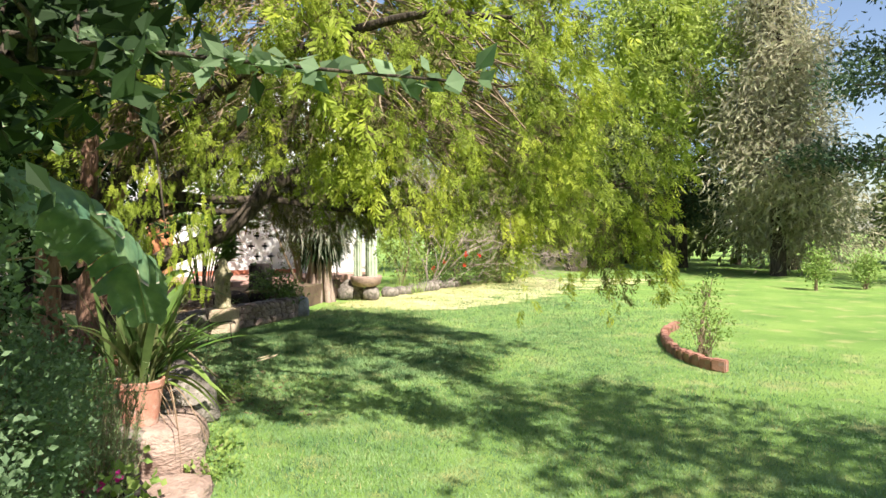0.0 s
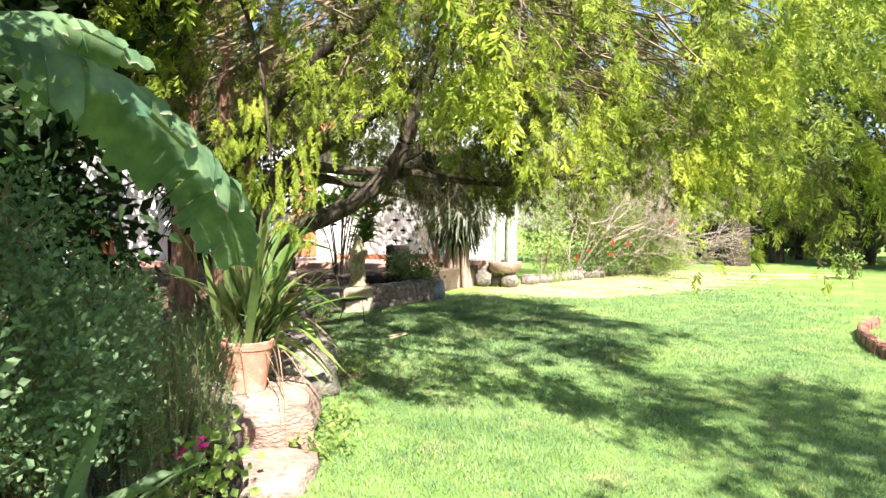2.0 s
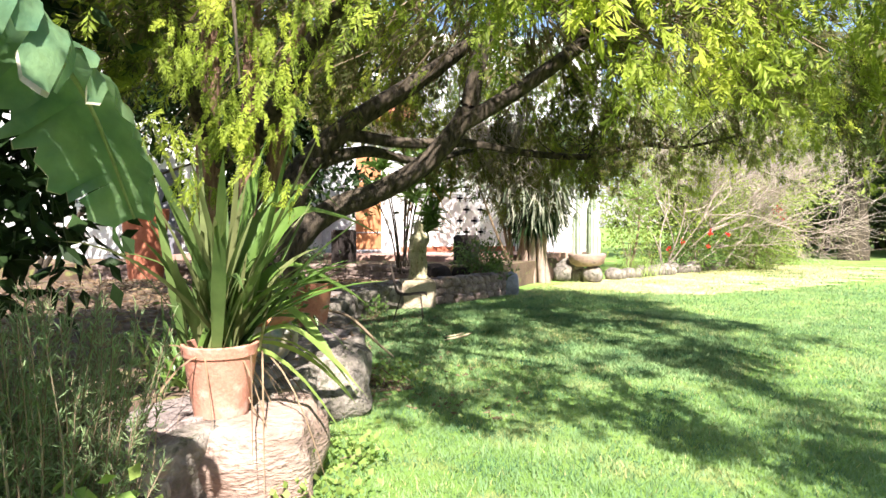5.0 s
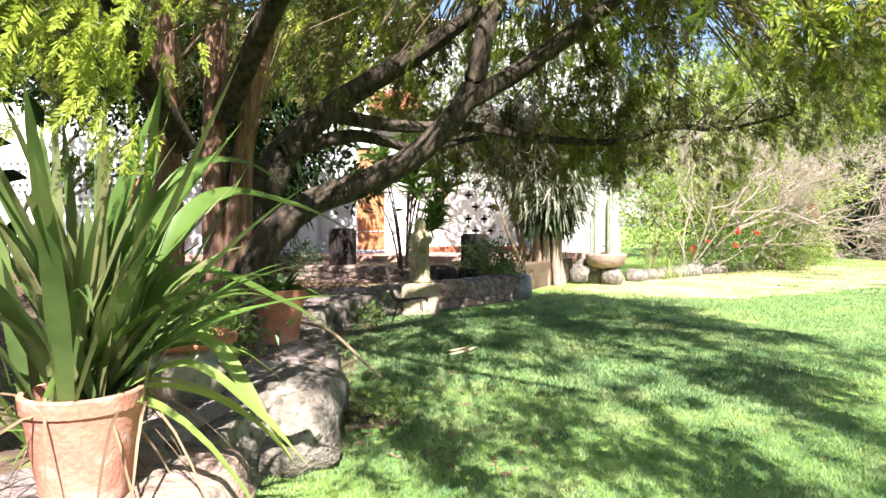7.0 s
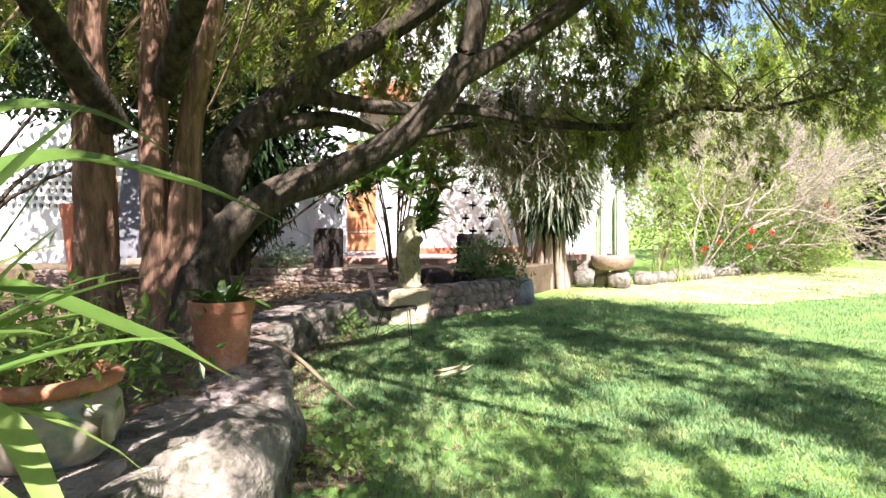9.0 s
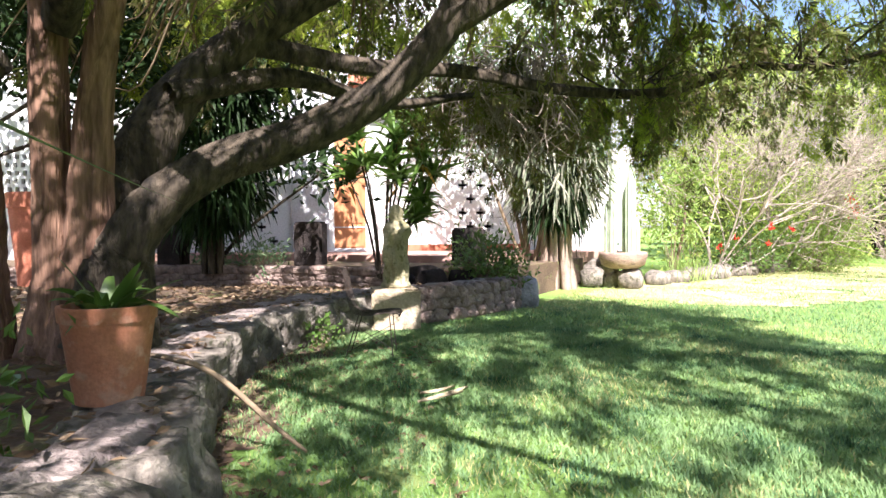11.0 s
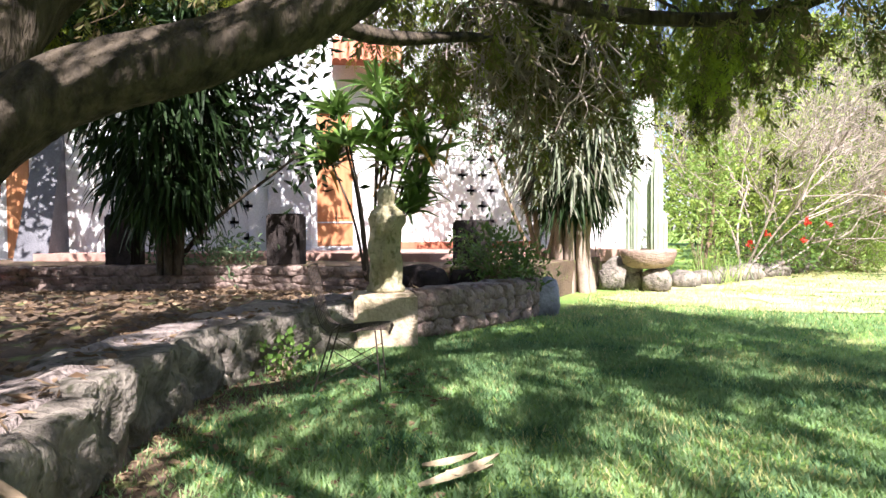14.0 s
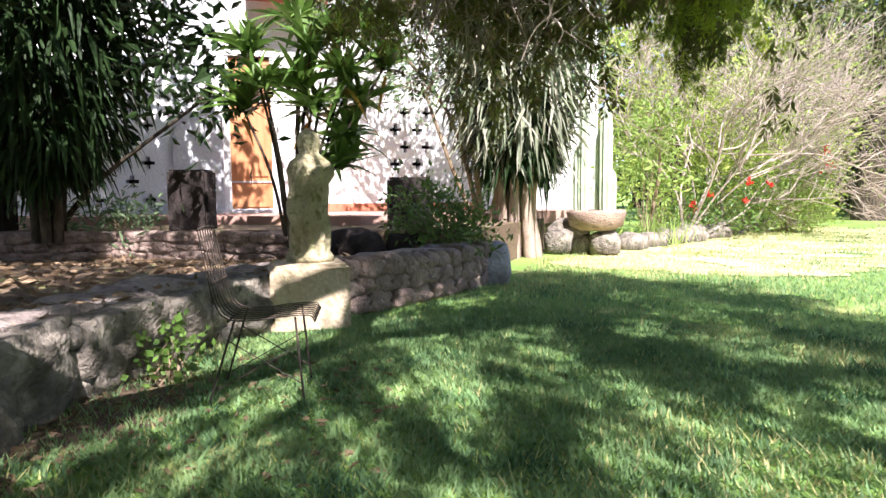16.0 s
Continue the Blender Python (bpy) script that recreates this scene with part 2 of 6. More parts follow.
def tube_arrays(points, radii, n=8, rough=0.0, rng=None):
    """Rings along a line, as vertices and quads."""
    p = np.asarray(points, float)
    r = np.interp(np.linspace(0, 1, len(p)), np.linspace(0, 1, len(radii)), radii)
    tangent = np.gradient(p, axis=0)
    tangent /= np.linalg.norm(tangent, axis=1)[:, None] + 1e-9
    side = np.cross(tangent, np.array([0.31, 0.17, 0.93]))
    side /= np.linalg.norm(side, axis=1)[:, None] + 1e-9
    up = np.cross(side, tangent)
    ang = np.arange(n) * 2 * math.pi / n
    rr = r[:, None] * np.ones(n)
    if rough and rng is not None:
        ridge = 1 + rough * (0.6 * np.sin(ang * 3 + rng.uniform(0, 6)) + 0.5 * np.sin(ang * 5 + 1))[None, :]
        wave = np.cumsum(rng.standard_normal(rr.shape), 0) * 0.12
        rr = rr * ridge * (1 + rough * np.clip(wave + 0.35 * rng.standard_normal(rr.shape), -1, 1))
    v = p[:, None, :] + rr[..., None] * (np.cos(ang)[None, :, None] * side[:, None, :] + np.sin(ang)[None, :, None] * up[:, None, :])
    m = len(p)
    i, k = np.meshgrid(np.arange(m - 1), np.arange(n), indexing="ij")
    a, b = i * n + k, i * n + (k + 1) % n
    f = np.stack([a, b, b + n, a + n], -1).reshape(-1, 4)
    return v.reshape(-1, 3), f


def joined(pieces):
    vs, fs, at = [], [], 0
    for v, f in pieces:
        vs.append(v)
        fs.append(f + at)
        at += len(v)
    return np.vstack(vs), np.vstack(fs)


def unit(v):
    return v / (np.linalg.norm(v, axis=-1, keepdims=True) + 1e-9)


def leaves(base, way, length, width, rng, curl=0.25, shape=0.45):
    """One bent leaf of four quads' outline (two quads) at each base, growing along way."""
    n = len(base)
    way = unit(way)
    side = unit(np.cross(way, rng.standard_normal((n, 3))))
    up = np.cross(side, way)
    length, width = np.broadcast_to(length, n)[:, None], np.broadcast_to(width, n)[:, None]
    mid = base + way * length * shape + up * length * curl * 0.35
    tip = base + way * length - up * length * curl * 0.4
    v = np.stack([base, mid + side * width * 0.5 - up * width * 0.12, tip, mid - side * width * 0.5 - up * width * 0.12], 1)
    return v.reshape(-1, 3), np.arange(n * 4).reshape(n, 4)


def straps(base, way, length, width, droop, rng, steps=5):
    """Long bending blades: each rises along way and falls over."""
    n = len(base)
    way = unit(way)
    side = unit(unit(np.cross(way, np.array([0, 0, 1.0])) + 1e-3 * rng.standard_normal((n, 3))) + 0.4 * rng.standard_normal((n, 3)))
    length, width, droop = (np.broadcast_to(q, n)[:, None] for q in (length, width, droop))
    rows = []
    for k in range(steps + 1):
        t = k / steps
        c = base + way * length * t - np.array([0, 0, 1.0]) * length * droop * t * t
        w = width * 0.5 * (1 - t) ** 0.6 * min(1.0, 0.5 + 2 * t)
        rows += [c - side * w + np.array([0, 0, 1]) * w * 0.35, c, c + side * w + np.array([0, 0, 1]) * w * 0.35]
    v = np.stack(rows, 1)
    m = 3 * (steps + 1)
    f = []
    for k in range(steps):
        for s in (0, 1):
            a = 3 * k + s
            f.append((a, a + 1, a + 4, a + 3))
    f = (np.arange(n) * m)[:, None, None] + np.array(f)[None]
    return v.reshape(-1, 3), f.reshape(-1, 4)


def blob_points(n, rng, centre, radii, shell=0.35):
    """Points in the outer part of an ellipsoid."""
    d = unit(rng.standard_normal((n, 3)))
    r = (1 - shell * rng.random(n) ** 1.5)[:, None]
    return np.asarray(centre) + d * r * np.asarray(radii), d


def rock_bm(size, rng, cuts=2, rough=0.16, flat_top=0.0, boxy=0.62):
    """A weathered stone: a rounded block pushed about by noise."""
    bm = bmesh.new()
    bmesh.ops.create_icosphere(bm, subdivisions=cuts, radius=0.5)
    off = Vector(rng.uniform(-50, 50, 3))
    for v in bm.verts:
        d = v.co.normalized()
        box = d / max(abs(d.x), abs(d.y), abs(d.z))
        p = d.lerp(box, boxy) * 0.5
        p += d * rough * (noise.noise(p * 2.2 + off) + 0.55 * noise.noise(p * 5 + off) + 0.45 * (0.4 - abs(noise.noise(p * 4 + off))) + 0.25 * abs(noise.noise(p * 11 + off)) + 0.14 * noise.noise(p * 24 + off))
        if flat_top:
            p.z = min(p.z, flat_top + 0.03 * noise.noise(p * 9 + off))
        v.co = Vector((p.x * size[0], p.y * size[1], p.z * size[2]))
    return bm


# ---- ground ----
def rise(x, y):
    """The lawn is level, and climbs towards the start of the walk."""
    k = np.clip((4.2 - np.asarray(y)) / 4.2, 0, 1)
    return 0.75 * k * k * (3 - 2 * k) + 0.025 * np.sin(np.asarray(x) * 0.9) * np.sin(np.asarray(y) * 0.7)


def make_ground():
    xs = np.unique(np.concatenate([np.linspace(-12, 12, 70), -12 - np.geomspace(0.5, 1500, 16), 12 + np.geomspace(0.5, 1500, 16)]))
    ys = np.unique(np.concatenate([np.linspace(-8, 36, 120), -8 - np.geomspace(0.5, 1500, 16), 36 + np.geomspace(0.5, 1500, 16)]))
    gx, gy = np.meshgrid(xs, ys, indexing="ij")
    v = np.stack([gx, gy, rise(gx, gy)], -1).reshape(-1, 3)
    i, k = np.meshgrid(np.arange(len(xs) - 1), np.arange(len(ys) - 1), indexing="ij")
    a = i * len(ys) + k
    f = np.stack([a, a + len(ys), a + len(ys) + 1, a + 1], -1).reshape(-1, 4)
    tagged(new("ground", np_mesh("ground", v, f, M_LAWN, True)), "wide mown green lawn with yellowed patches", "lawn", kind="structure")


WALL_LINE = smooth_line([(-2.75, 2.6), (-2.6, 4.4), (-2.5, 5.9), (-2.8, 7.0), (-2.95, 7.7), (-3.0, 8.35), (-3.95, 9.5), (-4.6, 10.7), (-4.98, 11.7), (-5.05, 12.6), (-5.0, 13.4), (-4.75, 14.0), (-4.2, 15.1), (-3.55, 16.9)], 8)


def terrace_z(x, y):
    """The terrace falls from the retaining wall towards the step wall below the house."""
    x, y = np.asarray(x, float), np.asarray(y, float)
    a, b = np.array([-17.0, 13.4]), np.array([-6.6, 17.0])
    d = b - a
    t = np.clip(((x - a[0]) * d[0] + (y - a[1]) * d[1]) / (d @ d), 0, 1)
    gap = np.clip(np.hypot(x - a[0] - t * d[0], y - a[1] - t * d[1]) / 3.2, 0, 1)
    return 0.19 + 0.24 * gap * gap * (3 - 2 * gap)


def make_terraces():
    rng = np.random.default_rng(3)
    front = WALL_LINE + np.array([-0.22, 0.0])
    back = np.stack([np.interp(np.linspace(0, 1, len(front)), [0, 0.55, 0.75, 1], [-16, -15, -9.0, -4.6]), np.interp(np.linspace(0, 1, len(front)), [0, 0.55, 0.75, 1], [2.6, 15.5, 17.0, 17.3])], -1)
    nt = 40
    t = np.linspace(0, 1, nt)
    p = front[:, None, :] * (1 - t[None, :, None]) + back[:, None, :] * t[None, :, None]
    z = terrace_z(p[..., 0], p[..., 1]) + 0.025 * np.sin(p[..., 0] * 3.1 + 1) * np.sin(p[..., 1] * 2.7) + 0.015 * rng.standard_normal(p.shape[:2])
    v = np.concatenate([p, z[..., None]], -1).reshape(-1, 3)
    i, k = np.meshgrid(np.arange(len(front) - 1), np.arange(nt - 1), indexing="ij")
    a = i * nt + k
    f = np.stack([a, a + nt, a + nt + 1, a + 1], -1).reshape(-1, 4)
    tagged(new("terrace_ground", np_mesh("terrace_ground", v, f, M_SOIL, True)), "brown soil terrace under fallen leaves", "ground", kind="structure")
    for name, pts, z0, z1, m, label in (
            ("upper_terrace", [(-17, 13.5), (-10.3, 16.45), (-8.3, 17.1), (-5.6, 16.9), (-4.0, 17.6), (-3.6, 20.5), (-3.0, 24.5), (-17, 17.8)], -0.1, 0.6, M_SOIL, "raised bed of shaded bare earth"),
            ("patio", [(-13.5, 17.0), (-9.2, 18.6), (-6.0, 18.6), (-4.4, 20.0), (-2.9, 22.6), (-2.8, 23.7), (-13.6, 18.0)], 0.5, 0.74, M_PATIO, "pinkish paved patio along the house")):
        bm = bmesh.new()
        base = [bm.verts.new((x, y, z0)) for x, y in pts]
        face = bm.faces.new(base)
        got = bmesh.ops.extrude_face_region(bm, geom=[face])
        bmesh.ops.translate(bm, vec=(0, 0, z1 - z0), verts=[q for q in got["geom"] if isinstance(q, bmesh.types.BMVert)])
        bmesh.ops.recalc_face_normals(bm, faces=bm.faces)
        ob = part(name, bm, m, None, label)
        tagged(ob, "", "ground", kind="structure")


make_ground()
make_terraces()

# ---- house ----
HOUSE = Matrix.Translation((-10.6, 19.76, 0)) @ Matrix.Rotation(math.atan2(0.464, 0.886), 4, "Z")


def holed_wall(name, u0, u1, z0, z1, holes, thick, material, parent):
    """An upright slab along u with rectangular holes (u0, u1, z0, z1) right through it. Its front face lies at y = 0."""
    us = sorted({u0, u1, *(h[0] for h in holes), *(h[1] for h in holes)})
    zs = sorted({z0, z1, *(h[2] for h in holes), *(h[3] for h in holes)})
    us, zs = np.array(us), np.array(zs)
    cu, cz = (us[1:] + us[:-1]) / 2, (zs[1:] + zs[:-1]) / 2
    solid = np.ones((len(cu), len(cz)), bool)
    for a, b, c, d in holes:
        solid[np.ix_((cu > a) & (cu < b), (cz > c) & (cz < d))] = False
    nz = len(zs)
    gu, gz = np.meshgrid(us, zs, indexing="ij")
    front = np.stack([gu, 0 * gu, gz], -1).reshape(-1, 3)
    v = np.vstack([front, front + np.array([0, thick, 0])])
    off = len(front)
    f = []
    for i in range(len(cu)):
        for k in range(len(cz)):
            if not solid[i, k]:
                continue
            a, b, c, d = i * nz + k, (i + 1) * nz + k, (i + 1) * nz + k + 1, i * nz + k + 1
            f += [(a, b, c, d), (off + d, off + c, off + b, off + a)]
            for di, dk, p, q in ((-1, 0, d, a), (1, 0, b, c), (0, -1, a, b), (0, 1, c, d)):
                ii, kk = i + di, k + dk
                if not (0 <= ii < len(cu) and 0 <= kk < len(cz)) or not solid[ii, kk]:
                    f.append((q, p, off + p, off + q))
    return part_mesh(name, np_mesh(name, v, f, material), parent)


def make_house():
    house = thing("house", label="white limewashed house with cross-shaped vents", category="house", kind="structure")
    house.matrix_world = HOUSE
    holes = [(1.36, 2.28, 0.76, 3.75)]
    s, w = 0.115, 0.035
    for u0, shift in ((-0.05, -0.29), (-0.92, -0.27), (4.66, 0.2), (5.12, 0.2)):
        for r in range(6):
            u, z = u0 + (shift if r % 2 else 0.0), 1.0 + r * 0.35
            holes += [(u - w, u + w, z - s, z + s), (u - s, u + s, z - w, z + w)]
    holed_wall("wall", -4.9, 9.2, 0.3, 7.2, holes, 0.25, M_WALL, house)
    # breeze-block screen further along
    screen = []
    for c in range(22):
        for r in range(7):
            u, z = -8.5 + c * 0.17 + (0.04 if r % 2 else 0), 2.0 + r * 0.19
            screen.append((u, u + 0.09, z, z + 0.11))
    holed_wall("breeze_block_screen", -10.5, -4.9, 0.3, 7.2, screen, 0.14, M_WALL, house)
    part("pilaster", box_bm((0.9, 0.14, 6.8), (0.86, -0.072, 3.8), 0.012), M_GREYWALL, house, "pale grey pilaster")
    part("side_wall", box_bm((0.25, 6.0, 6.9), (9.06, 3.26, 3.75)), M_WALL, house)
    part("side_wall", box_bm((0.25, 6.0, 6.9), (-10.4, 3.26, 3.75)), M_WALL, house)
    part("back_wall", box_bm((19.6, 0.25, 6.9), (-0.65, 6.4, 3.75)), M_WALL, house)
    part("roof", box_bm((19.8, 6.7, 0.2), (-0.65, 3.2, 7.3)), M_WALL, house, "white flat roof parapet")
    # near-black backing: the room's darkness behind the holes is put into its colour
    part("dark_backing", box_bm((19, 0.1, 6.9), (-0.65, 1.2, 3.7)), M_DARK, house)
    # red tiled canopy over the door
    canopy = part("canopy", box_bm((1.5, 0.9, 0.08), (2.55, -0.33, 4.95), 0.01, Matrix.Rotation(radians(45), 4, "X")), M_ROOF, house, "red clay tiled canopy")
    tile = lathe([(0.075, -0.46), (0.08, 0.46)], 10)
    bmesh.ops.rotate(tile, matrix=Matrix.Rotation(radians(90 + 45), 3, "X"), verts=tile.verts)
    me = bpy.data.meshes.new("tile")
    tile.to_mesh(me)
    tile.free()
    me.materials.append(M_ROOF)
    for k in range(9):
        ob = part_mesh("tile", me, canopy)
        ob.location = (1.89 + k * 0.165, -0.36, 5.0)
    part("skirting", box_bm((3.6, 0.03, 0.16), (4.6, -0.017, 0.82), 0.004), M_ROOF, house, "dark red painted skirting")
    bm = box_bm((0.62, 1.0, 2.6), (0, -0.5, 1.3))
    for v in bm.verts:
        if v.co.z > 1.5:
            v.co.y = -0.05 if v.co.y < -0.5 else v.co.y
            v.co.x *= 0.8
    bmesh.ops.translate(bm, vec=(-3.95, -0.004, 0.6), verts=bm.verts)
    part("buttress", bm, mat("dark_grey_plaster", (0.1, 0.1, 0.11), (0.16, 0.16, 0.17), 2, 0.9, 0.3, 30), house, "dark grey sloping buttress")
    part("side_door", box_bm((0.42, 0.05, 2.2), (-4.6, -0.03, 1.72), 0.006), M_DOOR, house, "orange wooden side door")
    door = part("door", box_bm((0.8, 0.05, 2.14), (1.82, 0.1, 1.86), 0.004), M_DOOR, house, "orange wooden door")
    for z, h in ((1.06, 0.44), (2.14, 1.4)):
        part("panel", box_bm((0.62, 0.03, h), (1.82, 0.065, z), 0.01), M_DOOR, door)
    for z in (0.8, 1.34, 2.9):
        part("rail", box_bm((0.8, 0.02, 0.03), (1.82, 0.062, z), 0.002), M_GREYWALL, door, "pale metal strip")
    transom = part("transom", box_bm((0.78, 0.05, 0.76), (1.82, 0.1, 3.34), 0.004), M_DOOR, house, "orange wooden panel above the door")
    for u in (1.64, 2.0):
        part("panel", box_bm((0.28, 0.03, 0.56), (u, 0.065, 3.34), 0.01), M_DOOR, transom)
    for u in (1.395, 2.245):
        part("door_frame", box_bm((0.07, 0.16, 2.96), (u, 0.07, 2.24), 0.006), M_WALL, house)
    part("door_step", box_bm((1.3, 0.4, 0.07), (1.82, -0.22, 0.77), 0.012), M_GREYWALL, house, "pale stone door step")
    return house


make_house()

# ---- the big juniper ----
JUNIPER = (-5.2, 9.55, 0.4)


def limb(name, pts, radii, material, parent, rng, n=22, per=12, rough=0.08):
    v, f = tube_arrays(smooth_line(pts, per), radii, n, rough, rng)
    return part_mesh(name, np_mesh(name, v - np.array(JUNIPER), f, material, True), parent)


def spray_arrays(at, out, size, rng, each=22, reach=0.34):
    """Hanging fans of small scaly twigs. at: their roots; out: the way they lean."""
    n = len(at)
    k = np.arange(each)
    along = (k + 1) / each
    down = unit(np.array([0, 0, -1.0]) + 0.55 * out + 0.3 * rng.standard_normal((n, 3)))
    side = unit(np.cross(down, rng.standard_normal((n, 3))))
    root = at[:, None, :] + down[:, None, :] * (size[:, None] * along[None, :] * 0.75)[..., None]
    sgn = np.where(k % 2, 1.0, -1.0)[None, :, None]
    way = unit(down[:, None, :] * 0.75 + side[:, None, :] * sgn * 0.6 + 0.22 * rng.standard_normal((n, each, 3)))
    length = size[:, None] * (1.22 * reach * (1.15 - 0.8 * np.abs(along - 0.35)))[None, :] * rng.uniform(0.7, 1.2, (n, each))
    normal = unit(np.cross(down, side))[:, None, :] + 0.35 * rng.standard_normal((n, each, 3))
    across = unit(np.cross(way, normal))
    w = (length * 0.115)[..., None]
    tip = root + way * length[..., None]
    mid = root + way * (length * 0.55)[..., None]
    v = np.stack([root, mid + across * w, tip, mid - across * w], 2).reshape(-1, 3)
    return v, np.arange(len(v)).reshape(-1, 4)


CROWN_C = np.array([-1.95, 10.2])
# west side is widened and raised out of view to shade terrace and house
RIM_A = np.radians([-180, -140, -110, -97, -85, -70, -60, -44, -27, 0, 40, 88, 120, 150, 180])
RIM_R = np.array([7.0, 5.8, 4.6, 4.7, 4.7, 5.1, 5.3, 5.3, 4.2, 4.0, 4.0, 4.7, 5.6, 7.0, 7.0])
RIM_Z = np.array([4.2, 3.6, 2.9, 2.9, 3.1, 2.65, 2.4, 2.1, 2.35, 2.5, 2.8, 2.6, 3.2, 4.2, 4.2])


def crown_points(n, rng, kind):
    a = rng.uniform(-math.pi, math.pi, n)
    rad, low = np.interp(a, RIM_A, RIM_R), np.interp(a, RIM_A, RIM_Z)
    lump = 1 + 0.09 * np.sin(a * 7 + 1) + 0.06 * np.sin(a * 13)
    if kind == "rim":       # the hanging curtain
        h = rng.random(n)
        r = rad * lump * rng.uniform(0.86, 1.0, n)
        z = low + h ** 1.3 * 2.2
    elif kind == "dome":
        q = rng.random(n) ** 0.6
        r = rad * lump * q
        z = 4.0 + 3.6 * np.sqrt(np.clip(1 - q * q, 0, 1)) + rng.uniform(-0.5, 0.2, n) - 0.6 * q
    else:                   # inside, under the roof of the crown
        q = rng.uniform(0.25, 0.95, n)
        r = rad * q
        z = 3.1 + 0.9 * (1 - q) + rng.random(n) * 2.0
    return np.stack([CROWN_C[0] + r * np.cos(a), CROWN_C[1] + r * np.sin(a), z], -1), np.stack([np.cos(a), np.sin(a), 0 * a], -1)


gap_rng = np.random.default_rng(77)
SUN_GAPS = [(gap_rng.uniform(-9.0, 2.6), gap_rng.uniform(6.6, 16.0), gap_rng.uniform(0.16, 0.36)) for _ in range(150)]


def clumped(clumps, each, spread, rng, kind):
    """Tassel roots gathered in clumps, so that the crown has gaps."""
    p, o = crown_points(clumps, rng, kind)
    if kind != "rim":       # lanes cut along the sun's way to light the statue, wall, limbs and lawn
        for *spot, wide in ((-4.6, 13.7, 0.3, 0.75), (-5.2, 9.4, 1.6, 0.5), (-4.3, 10.05, 1.8, 0.4), (-3.6, 10.7, 2.2, 0.35), (-4.3, 10.6, 0.4, 0.45), (-3.9, 10.75, 0.0, 0.4), (-4.9, 12.45, 0.2, 0.4), (-3.4, 7.9, 0.5, 0.5), (-4.9, 11.9, 0.4, 0.75), (-3.6, 9.3, 0.2, 0.75), (-2.4, 10.2, 0.0, 0.75), (-2.4, 12.5, 0.0, 0.5), (-2.0, 12.1, 0.0, 0.5), (-1.7, 11.4, 0.0, 0.7), (-0.6, 12.4, 0.0, 0.6), (-0.9, 10.6, 0.0, 0.55)):
            d = p - np.array(spot)
            way = np.array(SUN_WAY)
            keep = np.linalg.norm(d - (d @ way)[:, None] * way, axis=1) > wide * 0.8
            p, o = p[keep], o[keep]
    clumps = len(p)
    q = np.repeat(p, each, 0) + spread * rng.standard_normal((clumps * each, 3))
    o = unit(np.repeat(o, each, 0) + 0.4 * rng.standard_normal((clumps * each, 3)) * np.array([1, 1, 0]))
    if kind != "rim":       # many small holes cut along the sun's way to dapple the ground
        way = np.array(SUN_WAY)
        for x, y, wide in SUN_GAPS:
            d = q - np.array([x, y, 0.0])
            keep = np.linalg.norm(d - (d @ way)[:, None] * way, axis=1) > wide
            q, o = q[keep], o[keep]
    return q, o


def tassels(pts, out, each, length, rng, size=(0.16, 0.3)):
    """Sprays strung along drooping twigs that start at pts."""
    n = len(pts)
    t = rng.random((n, each))
    L = rng.uniform(*length, n)
    wander = 0.06 * rng.standard_normal((n, each, 3))
    p = pts[:, None, :] + np.array([0, 0, -1.0]) * (L[:, None] * t)[..., None] + out[:, None, :] * (0.35 * L[:, None] * np.sqrt(t))[..., None] + wander
    o = np.repeat(out[:, None, :], each, 1)
    return p.reshape(-1, 3), o.reshape(-1, 3), rng.uniform(*size, n * each)


